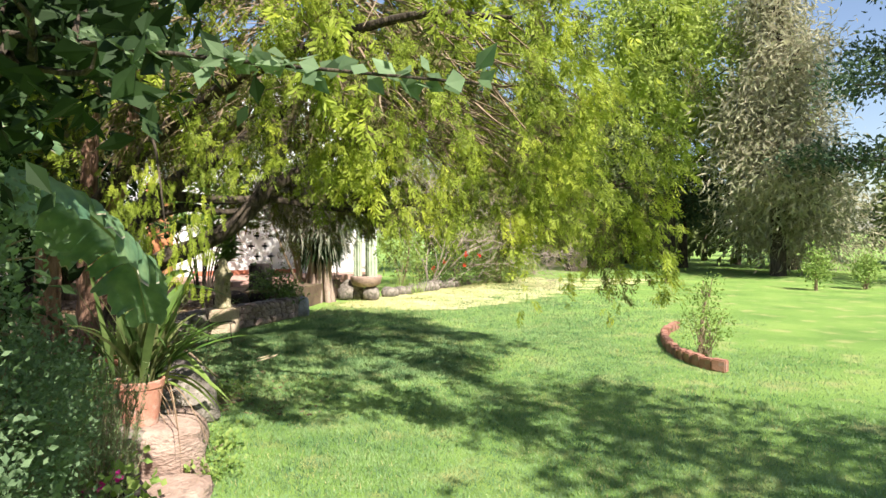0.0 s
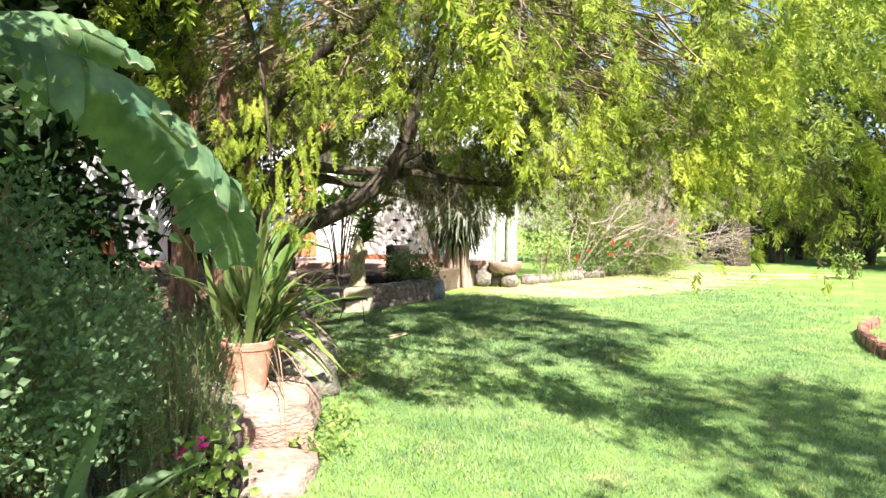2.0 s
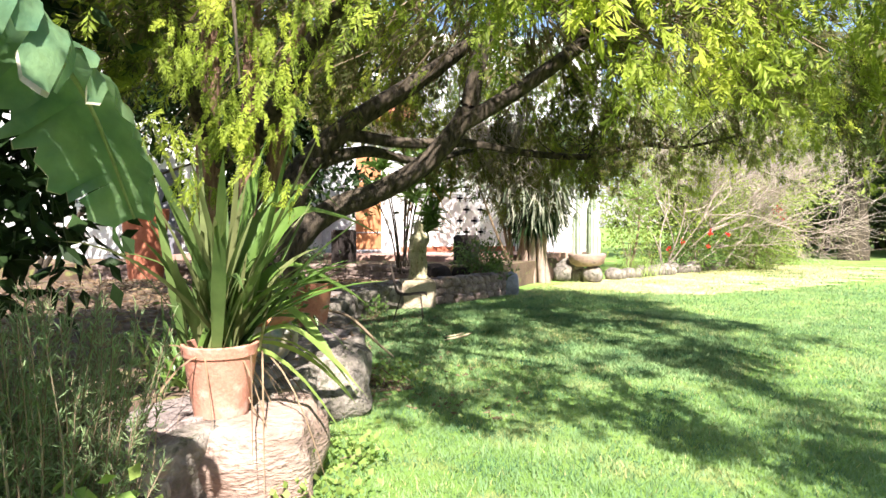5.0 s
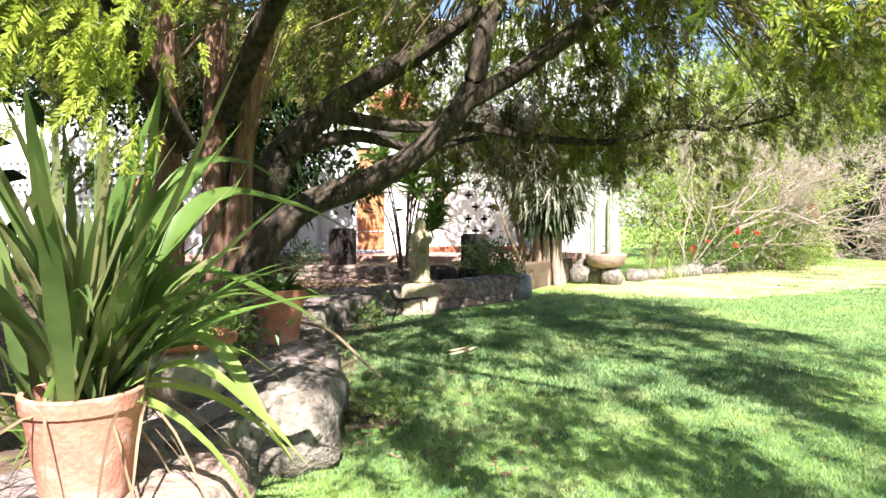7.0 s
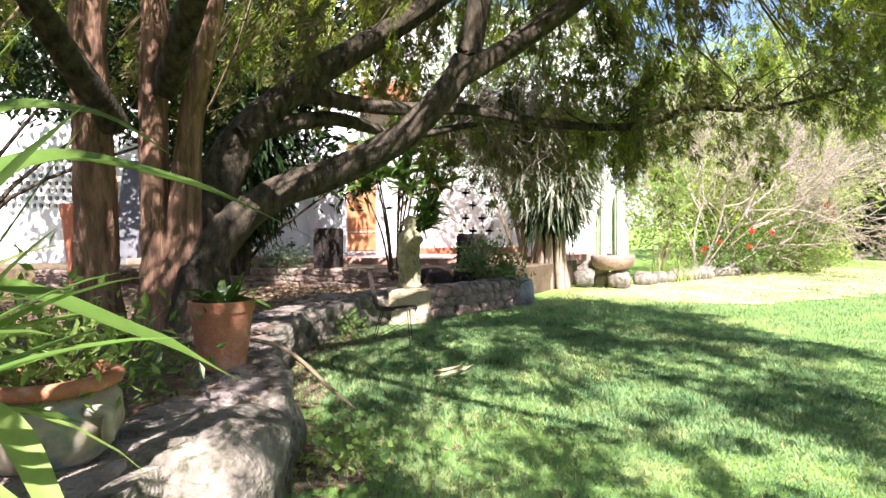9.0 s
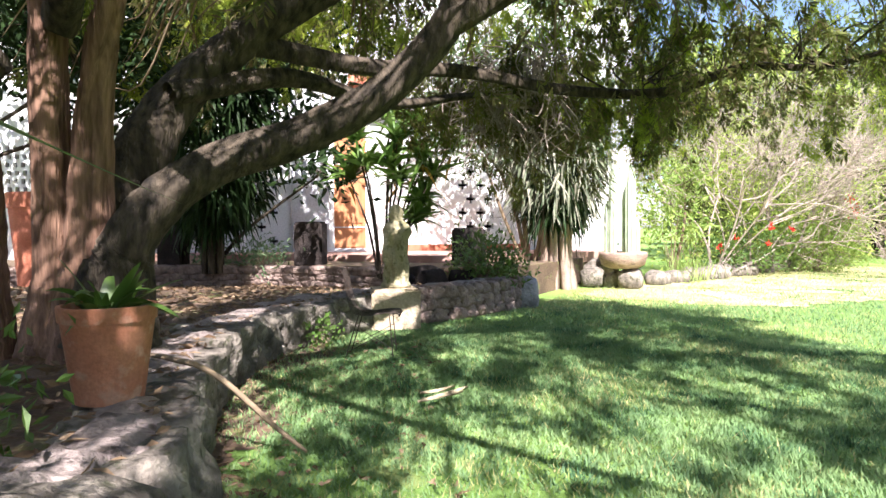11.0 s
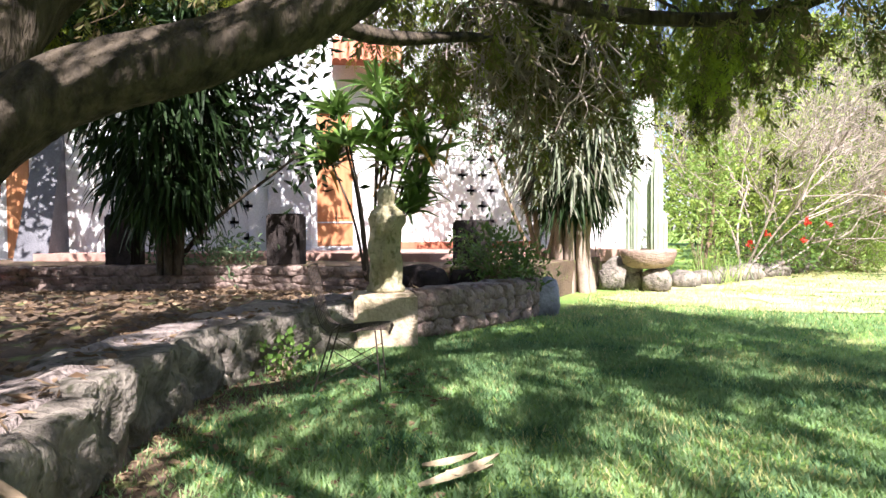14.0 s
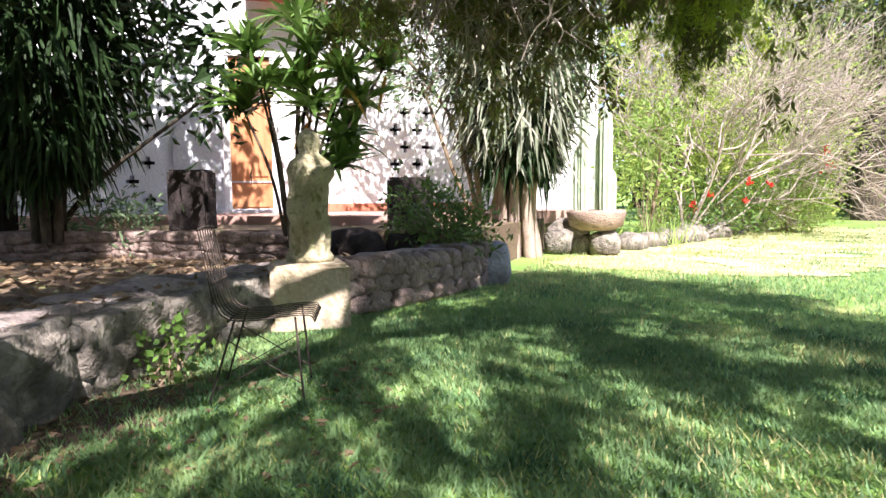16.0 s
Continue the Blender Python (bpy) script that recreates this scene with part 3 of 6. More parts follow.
def make_juniper():
    rng = np.random.default_rng(11)
    tree = thing("juniper_tree", JUNIPER, "large spreading juniper with drooping yellow-green foliage on stone terrace", "tree")
    base = np.array(JUNIPER)
    R = M_BARK_RED
    limb("trunk", [(-5.6, 9.32, 0.3), (-5.62, 9.32, 1.0), (-5.5, 9.2, 2.0), (-5.35, 9.05, 3.2), (-5.1, 9.0, 5.0)], [0.25, 0.175, 0.15, 0.13, 0.09], R, tree, rng, rough=0.13)
    limb("trunk", [(-5.2, 9.45, 0.3), (-5.15, 9.5, 1.0), (-5.1, 9.45, 2.2), (-5.0, 9.4, 3.4), (-4.9, 9.3, 5.2)], [0.2, 0.125, 0.105, 0.095, 0.07], R, tree, rng, rough=0.13)
    limb("trunk", [(-4.95, 9.5, 0.3), (-4.95, 9.6, 1.1), (-4.85, 9.6, 2.2), (-4.6, 9.6, 3.2), (-4.4, 9.8, 5.0)], [0.24, 0.15, 0.105, 0.09, 0.07], R, tree, rng, rough=0.13)
    limb("trunk", [(-4.8, 9.65, 0.3), (-4.9, 9.75, 0.8), (-5.0, 10.0, 1.6), (-4.85, 10.45, 2.4), (-4.4, 10.9, 3.0), (-3.55, 11.7, 3.8), (-2.5, 12.6, 4.9)], [0.34, 0.27, 0.2, 0.17, 0.15, 0.12, 0.07], M_BARK, tree, rng, rough=0.08)
    limb("limb", [(-4.85, 9.6, 0.5), (-4.7, 9.7, 1.2), (-4.35, 10.0, 1.68), (-3.84, 10.5, 1.98), (-3.35, 10.95, 2.38), (-2.93, 11.34, 3.06), (-2.72, 11.42, 3.9), (-2.38, 11.56, 4.8), (-2.0, 11.7, 6.0)], [0.26, 0.175, 0.15, 0.142, 0.138, 0.135, 0.115, 0.095, 0.05], M_BARK, tree, rng, rough=0.07)
    limb("limb", [(-3.02, 11.26, 2.9), (-2.5, 11.42, 3.2), (-1.71, 11.47, 3.68), (-0.7, 11.5, 4.4), (0.4, 11.3, 5.0)], [0.12, 0.11, 0.095, 0.07, 0.03], M_BARK, tree, rng)
    limb("limb", [(-4.55, 10.75, 2.8), (-3.9, 11.6, 2.75), (-3.2, 12.3, 2.8), (-2.3, 12.85, 2.66), (-1.4, 13.0, 2.6), (-0.7, 12.75, 2.72), (-0.1, 12.6, 2.64), (0.6, 12.2, 2.72)], [0.09, 0.075, 0.06, 0.05, 0.045, 0.03, 0.015], M_BARK, tree, rng)
    limb("limb", [(-5.25, 9.2, 2.3), (-4.9, 8.2, 3.0), (-4.2, 7.2, 3.6), (-3.2, 6.4, 4.0)], [0.12, 0.09, 0.06, 0.03], M_BARK, tree, rng)
    limb("limb", [(-4.9, 9.4, 2.6), (-3.6, 8.6, 3.5), (-2.0, 7.6, 4.1), (-0.3, 6.8, 4.4), (0.8, 6.5, 4.3)], [0.11, 0.09, 0.07, 0.045, 0.02], M_BARK, tree, rng)
    limb("limb", [(-4.8, 10.2, 2.3), (-4.4, 11.2, 2.6), (-4.0, 12.3, 2.55), (-3.6, 13.4, 2.8), (-3.3, 14.4, 3.0)], [0.09, 0.08, 0.06, 0.04, 0.02], M_BARK, tree, rng)
    limb("limb", [(-3.3, 6.5, 3.95), (-2.75, 5.9, 3.7), (-2.35, 5.55, 3.0), (-2.2, 5.45, 2.2)], [0.03, 0.022, 0.014, 0.005], M_BARK, tree, rng, 8)
    # side shoots with thin needles on the long low limb
    shoots, roots = [], []
    for k in range(34):
        t = rng.random()
        a = np.array([-2.3, 12.85, 2.66]) * (1 - t) + np.array([0.6, 12.2, 2.72]) * t + np.array([0, 0.12 * math.sin(t * 3.1), 0])
        b = a + np.array([rng.uniform(-0.3, 0.6), rng.uniform(-0.6, 0.4), rng.uniform(-0.25, 0.45)])
        shoots.append(tube_arrays(smooth_line([a, (a + b) / 2 + 0.08 * rng.standard_normal(3), b], 3), [0.012, 0.007, 0.003], 5))
        roots.append(b)
    v, f = joined(shoots)
    tagged(part_mesh("side_shoot_tangle", np_mesh("side_shoot_tangle", v - base, f, M_BARK), tree, "crooked bare side shoots"), kind="stuff")
    roots = np.repeat(np.array(roots), 2, 0) + 0.1 * rng.standard_normal((68, 3))
    # fine branches within the crown
    p, o = crown_points(900, rng, "inside")
    twigs = []
    for a, d in zip(p, o):
        q = a - d * rng.uniform(0.6, 1.3) + np.array([0, 0, rng.uniform(0.1, 0.6)])
        r = a + d * rng.uniform(0.2, 0.5) - np.array([0, 0, rng.uniform(0.1, 0.6)])
        twigs.append(tube_arrays(smooth_line([q, (q + r) / 2 + 0.15 * rng.standard_normal(3), r], 3), [0.016, 0.009, 0.003], 4))
    v, f = joined(twigs)
    tagged(part_mesh("twig_tangle", np_mesh("twig_tangle", v - base, f, M_DRYTWIG), tree, "tangle of thin brown twigs"), kind="stuff")
    # foliage: sunlit tone outside, olive within; M_JUNDARK puts shade into the colour
    def foliage(name, sets, each, reach, m, label):
        p, o, c = (np.concatenate(q) for q in zip(*sets))
        v, f = spray_arrays(p, o, c, rng, each, reach)
        part_mesh(name, np_mesh(name, v - base, f, m), tree, label)
    hang = np.array([-1.75, 14.75, 2.9]) + rng.standard_normal((46, 3)) * np.array([0.3, 0.35, 0.35])
    p, o = clumped(350, 3, 0.15, rng, "rim")
    # most of the west rim takes the shade-coloured olive, some of the east
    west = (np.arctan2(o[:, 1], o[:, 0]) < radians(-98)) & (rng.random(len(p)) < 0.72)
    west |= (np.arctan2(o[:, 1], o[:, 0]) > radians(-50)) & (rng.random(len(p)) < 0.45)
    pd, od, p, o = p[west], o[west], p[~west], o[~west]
    p2, o2 = clumped(420, 3, 0.15, rng, "rim")
    south = np.abs(np.arctan2(o2[:, 1], o2[:, 0]) - radians(-74)) < radians(15)
    p, o = np.vstack([p, p2[south]]), np.vstack([o, o2[south]])
    p, o = np.vstack([p, hang]), np.vstack([o, np.tile([0.1, 0.5, 0.0], (46, 1))])
    near = np.repeat(np.array([(-2.1, 5.4, 2.2), (-2.55, 5.6, 2.6), (-2.75, 5.9, 2.2), (-2.3, 5.9, 2.95)]), 6, 0) + np.clip(rng.standard_normal((24, 3)), -1.6, 1.6) * np.array([0.15, 0.14, 0.12])
    foliage("crown", [tassels(p, o, 22, (0.22, 0.6), rng, (0.1, 0.2))], 16, 0.27, M_JUN, "bright yellow-green drooping juniper sprays")
    foliage("near_spray", [tassels(near, np.tile([0.3, -0.8, 0.0], (24, 1)), 18, (0.18, 0.4), rng, (0.12, 0.22))], 52, 0.13, M_JUN, "feathery lime-green juniper clump")
    foliage("shaded_curtain", [tassels(pd, od, 20, (0.25, 0.7), rng, (0.1, 0.2))], 16, 0.27, M_JUNDARK, "juniper curtain coloured a shaded olive")
    p, o = clumped(310, 5, 0.24, rng, "dome")
    foliage("upper_crown", [tassels(p, o, 13, (0.25, 0.6), rng, (0.16, 0.3))], 10, 0.42, M_JUN, "sunlit upper juniper foliage")
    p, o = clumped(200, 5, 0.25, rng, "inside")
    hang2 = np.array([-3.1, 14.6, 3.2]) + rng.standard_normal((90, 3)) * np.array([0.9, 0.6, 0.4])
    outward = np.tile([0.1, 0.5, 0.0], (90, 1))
    # nearly half the inner sprays get the sunlit colour to brighten the underside
    lit_share = rng.random(len(p)) < 0.45
    foliage("lit_inner_crown", [tassels(p[lit_share], o[lit_share], 14, (0.25, 0.6), rng, (0.12, 0.22))], 20, 0.24, M_JUN, "yellow-green sprays under the crown in a sunlit tone")
    p, o = p[~lit_share], o[~lit_share]
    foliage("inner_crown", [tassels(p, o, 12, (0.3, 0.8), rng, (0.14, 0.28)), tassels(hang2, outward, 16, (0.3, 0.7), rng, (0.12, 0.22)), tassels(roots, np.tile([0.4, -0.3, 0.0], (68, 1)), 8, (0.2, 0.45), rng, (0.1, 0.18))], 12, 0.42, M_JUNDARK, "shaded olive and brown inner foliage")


make_juniper()


# ---- stone walls ----
def make_stone_wall():
    rng = np.random.default_rng(5)
    wall = thing("stone_retaining_wall", (-4.0, 10.0, 0), "low retaining wall of rough grey boulders edging the lawn", "wall", kind="structure")
    seg = np.linalg.norm(np.diff(WALL_LINE, axis=0), axis=1)
    arc = np.concatenate([[0], np.cumsum(seg)])

    def at(s):
        return np.array([np.interp(s, arc, WALL_LINE[:, 0]), np.interp(s, arc, WALL_LINE[:, 1])])

    def stone(s, z, size, inward=0.0, turn=0.0, cuts=2, boxy=0.62, m=M_STONE, flat=0.0):
        p, q = at(s - 0.05), at(s + 0.05)
        d = (q - p) / (np.linalg.norm(q - p) + 1e-9)
        left = np.array([-d[1], d[0]])
        c = at(s) + left * (size[1] * 0.42 + inward)
        ob = part("stone", rock_bm(size, rng, cuts, 0.16, flat, boxy), m, wall, smooth=True)
        ob.location = (c[0] + 4.0, c[1] - 10.0, z)
        ob.rotation_euler = (rng.uniform(-0.1, 0.1), rng.uniform(-0.1, 0.1), math.atan2(d[1], d[0]) + turn)
    total = arc[-1]
    s = 0.3
    split = arc[np.argmin(np.linalg.norm(WALL_LINE - np.array([-4.85, 13.8]), axis=1))]
    while s < split:
        L = rng.uniform(0.55, 0.95)
        stone(s + L / 2, 0.2, (L * 1.06, 0.6, rng.uniform(0.58, 0.66)), turn=rng.uniform(-0.12, 0.12), cuts=4, boxy=0.8, flat=0.43)
        for z in (0.08, 0.22, 0.36):
            if rng.random() < 0.75:
                c = rng.uniform(0.13, 0.24)
                stone(s + L + rng.uniform(-0.06, 0.06), z, (c, 0.26, c * 0.8), -0.03, rng.uniform(-0.4, 0.4))
        s += L
    for z, L0 in ((0.08, 0.27), (0.24, 0.22), (0.395, 0.25)):
        s = split + 0.1
        while s < total - 0.1:
            L = L0 * rng.uniform(0.7, 1.25)
            stone(s + L / 2, z + rng.uniform(-0.015, 0.015), (L * 1.04, 0.32, rng.uniform(0.16, 0.21)), rng.uniform(0, 0.05), rng.uniform(-0.08, 0.08), 3, 0.9, M_MASON)
            s += L
    # level mortar cap behind the front stones
    n = len(WALL_LINE)
    d = np.gradient(WALL_LINE, axis=0)
    d /= np.linalg.norm(d, axis=1)[:, None]
    left = np.stack([-d[:, 1], d[:, 0]], -1)
    rows = []
    for k, off in enumerate((0.04, 0.1, 0.22, 0.34, 0.46, 0.56)):
        z = np.array([0.22, 0.46, 0.485, 0.49, 0.48, 0.38])[k] + 0.02 * rng.standard_normal(n)
        rows.append(np.concatenate([WALL_LINE + left * (off + 0.03 * rng.standard_normal(n))[:, None], z[:, None]], 1))
    v = np.stack(rows, 1).reshape(-1, 3) - np.array([-4.0, 10.0, 0])
    i, k = np.meshgrid(np.arange(n - 1), np.arange(5), indexing="ij")
    a = i * 6 + k
    f = np.stack([a, a + 1, a + 7, a + 6], -1).reshape(-1, 4)[:, ::-1]
    part_mesh("cap", np_mesh("cap", v, f, M_CAP, True), wall, "flat mortar cap strewn with leaves")

    low = thing("stone_step_wall", (-8.0, 16.5, 0.4), "low dry wall of flat dark stones", "wall", kind="structure")
    line = smooth_line([(-16, 13.9), (-10.3, 16.4), (-8.3, 17.05), (-5.6, 16.85)], 10)
    seg = np.linalg.norm(np.diff(line, axis=0), axis=1)
    arc = np.concatenate([[0], np.cumsum(seg)])
    for z in (0.24, 0.37, 0.51):
        s = 2.5
        while s < arc[-1]:
            L = rng.uniform(0.35, 0.75)
            x, y = np.interp(s + L / 2, arc, line[:, 0]), np.interp(s + L / 2, arc, line[:, 1])
            x2, y2 = np.interp(s + L / 2 + 0.1, arc, line[:, 0]), np.interp(s + L / 2 + 0.1, arc, line[:, 1])
            ob = part("stone", rock_bm((L, 0.4, rng.uniform(0.14, 0.18)), rng, 3, 0.14, 0.0, 0.85), M_MASON, low, smooth=True)
            ob.location = (x + 8.0, y - 16.5, z - 0.4)
            ob.rotation_euler = (0, 0, math.atan2(y2 - y, x2 - x))
            s += L * 0.97
    return wall


make_stone_wall()


def loose_stone(at, size, m, label, turn=0.0, seed=1, flat=0.0, cuts=3, boxy=0.62):
    rng = np.random.default_rng(seed)
    ob = part("boulder", rock_bm(size, rng, cuts, 0.14, flat, boxy), m, None, label, True)
    ob.location, ob.rotation_euler = at, (0, 0, turn)
    return tagged(ob, "", "stone")


loose_stone((-2.56, 5.88, 0.14), (0.86, 0.92, 0.78), M_SLAB, "pale flat-topped boulder carrying a flower pot", 0.5, 2, 0.42, 4, 0.8)
loose_stone((-2.15, 5.15, 0.02), (0.75, 0.7, 0.26), M_SLAB, "low pale stone slab at the lawn edge", 0.2, 3, 0.4)
loose_stone((-2.35, 4.75, 0.1), (0.5, 0.5, 0.45), M_LAVA, "dark grey stone beside the shrub bed", 0.5, 4)
loose_stone((-2.95, 7.55, 0.2), (0.72, 0.95, 0.62), M_STONE, "large lichened grey boulder in the terrace wall", 0.5, 8)


def make_pedestal_and_statue():
    p = part("pedestal", box_bm((0.62, 0.54, 0.54), (0, 0, 0.27), 0.03), M_PED, None, "square tan stone pedestal with mossy edges")
    p.location, p.rotation_euler = (-4.72, 13.98, -0.01), (0, 0, radians(32))
    tagged(p, "", "pedestal")
    prof = [(0.225, 0), (0.23, 0.04), (0.195, 0.08), (0.165, 0.24), (0.15, 0.4), (0.15, 0.54), (0.17, 0.66), (0.18, 0.74), (0.165, 0.82), (0.12, 0.86), (0.088, 0.885), (0.092, 0.93), (0.098, 0.98), (0.085, 1.03), (0.055, 1.07), (0.015, 1.085)]
    bm = lathe(prof, 40)
    bmesh.ops.subdivide_edges(bm, edges=[e for e in bm.edges if e.calc_length() > 0.06], cuts=1, use_grid_fill=True)
    for v in bm.verts:
        q = v.co * 5
        d = Vector((v.co.x, v.co.y, 0)).normalized() if v.co.xy.length > 1e-4 else Vector()
        a = math.atan2(v.co.y, v.co.x)
        fold = 0.026 * math.sin(a * 8 + 2.5 * math.sin(v.co.z * 5)) * (1 if 0.1 < v.co.z < 0.75 else 0.2)
        v.co += d * (fold + 0.035 * noise.noise(q))
        v.co.y *= 0.82
        v.co.x *= 0.86
    for c, r, push in (((0.15, -0.1, 0.72), 0.08, 0.07), ((-0.1, -0.15, 0.64), 0.07, 0.05), ((0.05, -0.18, 0.7), 0.06, 0.07), ((-0.14, -0.12, 0.44), 0.11, 0.085), ((-0.13, -0.12, 0.25), 0.08, 0.04), ((0.1, -0.12, 1.0), 0.05, 0.02), ((0.0, -0.1, 0.98), 0.035, 0.025), ((0.2, 0.0, 0.8), 0.07, 0.04), ((-0.2, 0.0, 0.8), 0.07, 0.04)):
        for v in bm.verts:
            gap = (v.co - Vector(c)).length
            if v.co.xy.length > 1e-4:
                v.co += Vector((v.co.x, v.co.y, 0)).normalized() * push * math.exp(-(gap / r) ** 2)
    st = part("statue", bm, M_STATUE, None, "weathered mossy carved stone figure on the pedestal", True)
    st.location, st.rotation_euler = (-4.72, 14.06, 0.53), (0, 0, radians(25))
    tagged(st, "", "statue")


make_pedestal_and_statue()


def stone_block(at, size, turn, label):
    bm = box_bm(size, (0, 0, size[2] / 2), 0.035)
    bmesh.ops.subdivide_edges(bm, edges=bm.edges, cuts=2, use_grid_fill=True)
    for v in bm.verts:
        v.co += 0.012 * Vector((noise.noise(v.co * 6), noise.noise(v.co * 6 + Vector((9, 0, 0))), 0))
    ob = part("stone_block", bm, M_LAVA, None, label)
    ob.location, ob.rotation_euler = at, (0, 0, turn)
    tagged(ob, "", "stone block", "upright blocks by the house")


stone_block((-8.05, 17.3, 0.56), (0.56, 0.42, 0.88), 0.25, "upright dark basalt block on the step wall")
stone_block((-10.75, 16.55, 0.5), (0.5, 0.42, 0.95), 0.3, "tall dark basalt block beside the house")
stone_block((-5.0, 17.9, 0.56), (0.6, 0.5, 0.75), 0.4, "square dark stone trough behind the bush")
for k, (x, y, s) in enumerate(((-5.35, 16.55, 0.42), (-5.05, 16.2, 0.34), (-5.6, 16.35, 0.3), (-4.7, 16.6, 0.3))):
    loose_stone((x, y, float(terrace_z(x, y)) + s * 0.42), (s * 1.2, s, s * 0.9), M_LAVA, "rough dark volcanic rock on the terrace", k, 20 + k)


# ---- pots and wire chair ----
def flower_pot(at, r, h, m, label, name="flower_pot"):
    pot = thing(name, at, label, "pot")
    t = r * 0.09
    part("body", lathe([(r * 0.7, 0), (r * 0.95, h * 0.86), (r * 0.95 - t, h * 0.86), (r * 0.95 - t, h * 0.84), (0.02, h * 0.83)], 64), m, pot)
    part("rim", lathe([(r * 0.94, h * 0.84), (r * 0.985, h * 0.845), (r * 1.01, h * 0.985), (r * 1.0, h), (r * 0.9, h), (r * 0.89, h * 0.84)], 40), m, pot)
    part("soil", lathe([(r * 0.86, h * 0.84), (r * 0.86, h * 0.87), (0.02, h * 0.9)], 24), M_SOIL, pot)
    return pot


flower_pot((-2.58, 5.75, 0.47), 0.21, 0.4, M_TERRAP, "pale pink terracotta pot on a boulder")
flower_pot((-3.785, 8.71, 0.475), 0.22, 0.46, M_TERRA, "orange terracotta pot on the stone wall")
flower_pot((-11.6, 14.4, 0.25), 0.52, 1.68, M_ROOF, "big dark red clay pot on the terrace")
flower_pot((-2.75, 3.95, 0.05), 0.21, 0.34, M_TERRA, "terracotta pot among the shrubs")
flower_pot((-2.35, 3.55, 0.0), 0.16, 0.26, M_TERRAP, "small terracotta pot holding dry stems")


def bowl_pot():
    pot = thing("glazed_pot", (-3.2, 6.95, 0.46), "round blue-green glazed pot with terracotta rim on wall", "pot")
    part("body", lathe([(0.14, 0), (0.23, 0.07), (0.285, 0.18), (0.275, 0.28), (0.24, 0.33)], 36), M_GLAZE, pot, smooth=True)
    part("rim", lathe([(0.23, 0.32), (0.28, 0.34), (0.29, 0.375), (0.265, 0.39), (0.22, 0.385), (0.21, 0.33)], 36), M_TERRA, pot, "unglazed terracotta rim", smooth=True)
    part("soil", lathe([(0.218, 0.345), (0.02, 0.36)], 24), M_SOIL, pot)
    for s in (-1, 1):
        v, f = tube_arrays(smooth_line([(0.27 * s, -0.05, 0.27), (0.33 * s, 0, 0.26), (0.33 * s, 0.0, 0.19), (0.275 * s, 0.05, 0.14)], 5), [0.025, 0.025], 8)
        part_mesh("handle", np_mesh("handle", v, f, M_GLAZE, True), pot)


bowl_pot()


def wire_chair():
    ch = thing("wire_chair", (-4.17, 12.25, 0), "rusty wire garden chair standing on the lawn", "chair")
    ch.rotation_euler = (0, 0, radians(20))

    def rod(name, pts, r=0.006, per=5, label=""):
        v, f = tube_arrays(smooth_line(pts, per), [r, r], 7)
        return part_mesh(name, np_mesh(name, v, f, M_IRON, True), ch, label)
    # seat faces +x, back rises at -x
    prof = [(0.3, 0.43), (0.27, 0.46), (0.12, 0.455), (0.0, 0.44), (-0.13, 0.45), (-0.19, 0.52), (-0.23, 0.68), (-0.27, 0.9)]
    for k in range(8):
        y = -0.2 + k * 0.057
        rod("wire", [(x, y * (1 - 0.15 * (z - 0.45) / 0.45 if z > 0.5 else 1), z) for x, z in prof], 0.0036)
    rod("seat_edge", [(0.3, -0.21, 0.43), (0.3, 0, 0.43), (0.3, 0.21, 0.43)])
    rod("seat_edge", [(-0.13, -0.21, 0.44), (-0.13, 0, 0.44), (-0.13, 0.21, 0.44)])
    rod("back_top", [(-0.27, -0.18, 0.9), (-0.275, 0, 0.91), (-0.27, 0.18, 0.9)])
    rod("back_bar", [(-0.215, -0.19, 0.62), (-0.22, 0, 0.62), (-0.215, 0.19, 0.62)])
    for y in (-0.2, 0.2):
        rod("leg", [(0.2, y * 0.9, 0.45), (0.24, y * 1.05, 0.0)], 0.006)
        rod("leg", [(-0.1, y * 0.9, 0.45), (-0.24, y * 1.05, 0.0)], 0.006)
        rod("brace", [(0.215, y * 0.95, 0.3), (-0.2, y * 0.9, 0.08)], 0.0032)
        rod("brace", [(-0.14, y * 0.95, 0.34), (0.23, y * 0.95, 0.1)], 0.0032)
    return ch


wire_chair()


# ---- plants ----
def stems_arrays(root, tips, rng, r=0.008, sag=0.12, n=5, per=3):
    pieces = []
    for tip in tips:
        mid = np.asarray(root) + (tip - np.asarray(root)) * np.array([0.36, 0.36, 0.6]) + sag * 0.4 * rng.standard_normal(3)
        pieces.append(tube_arrays(smooth_line([root + 0.05 * rng.standard_normal(3) * np.array([1, 1, 0]), mid, tip], per), [r, r * 0.7, r * 0.25], n))
    return joined(pieces)


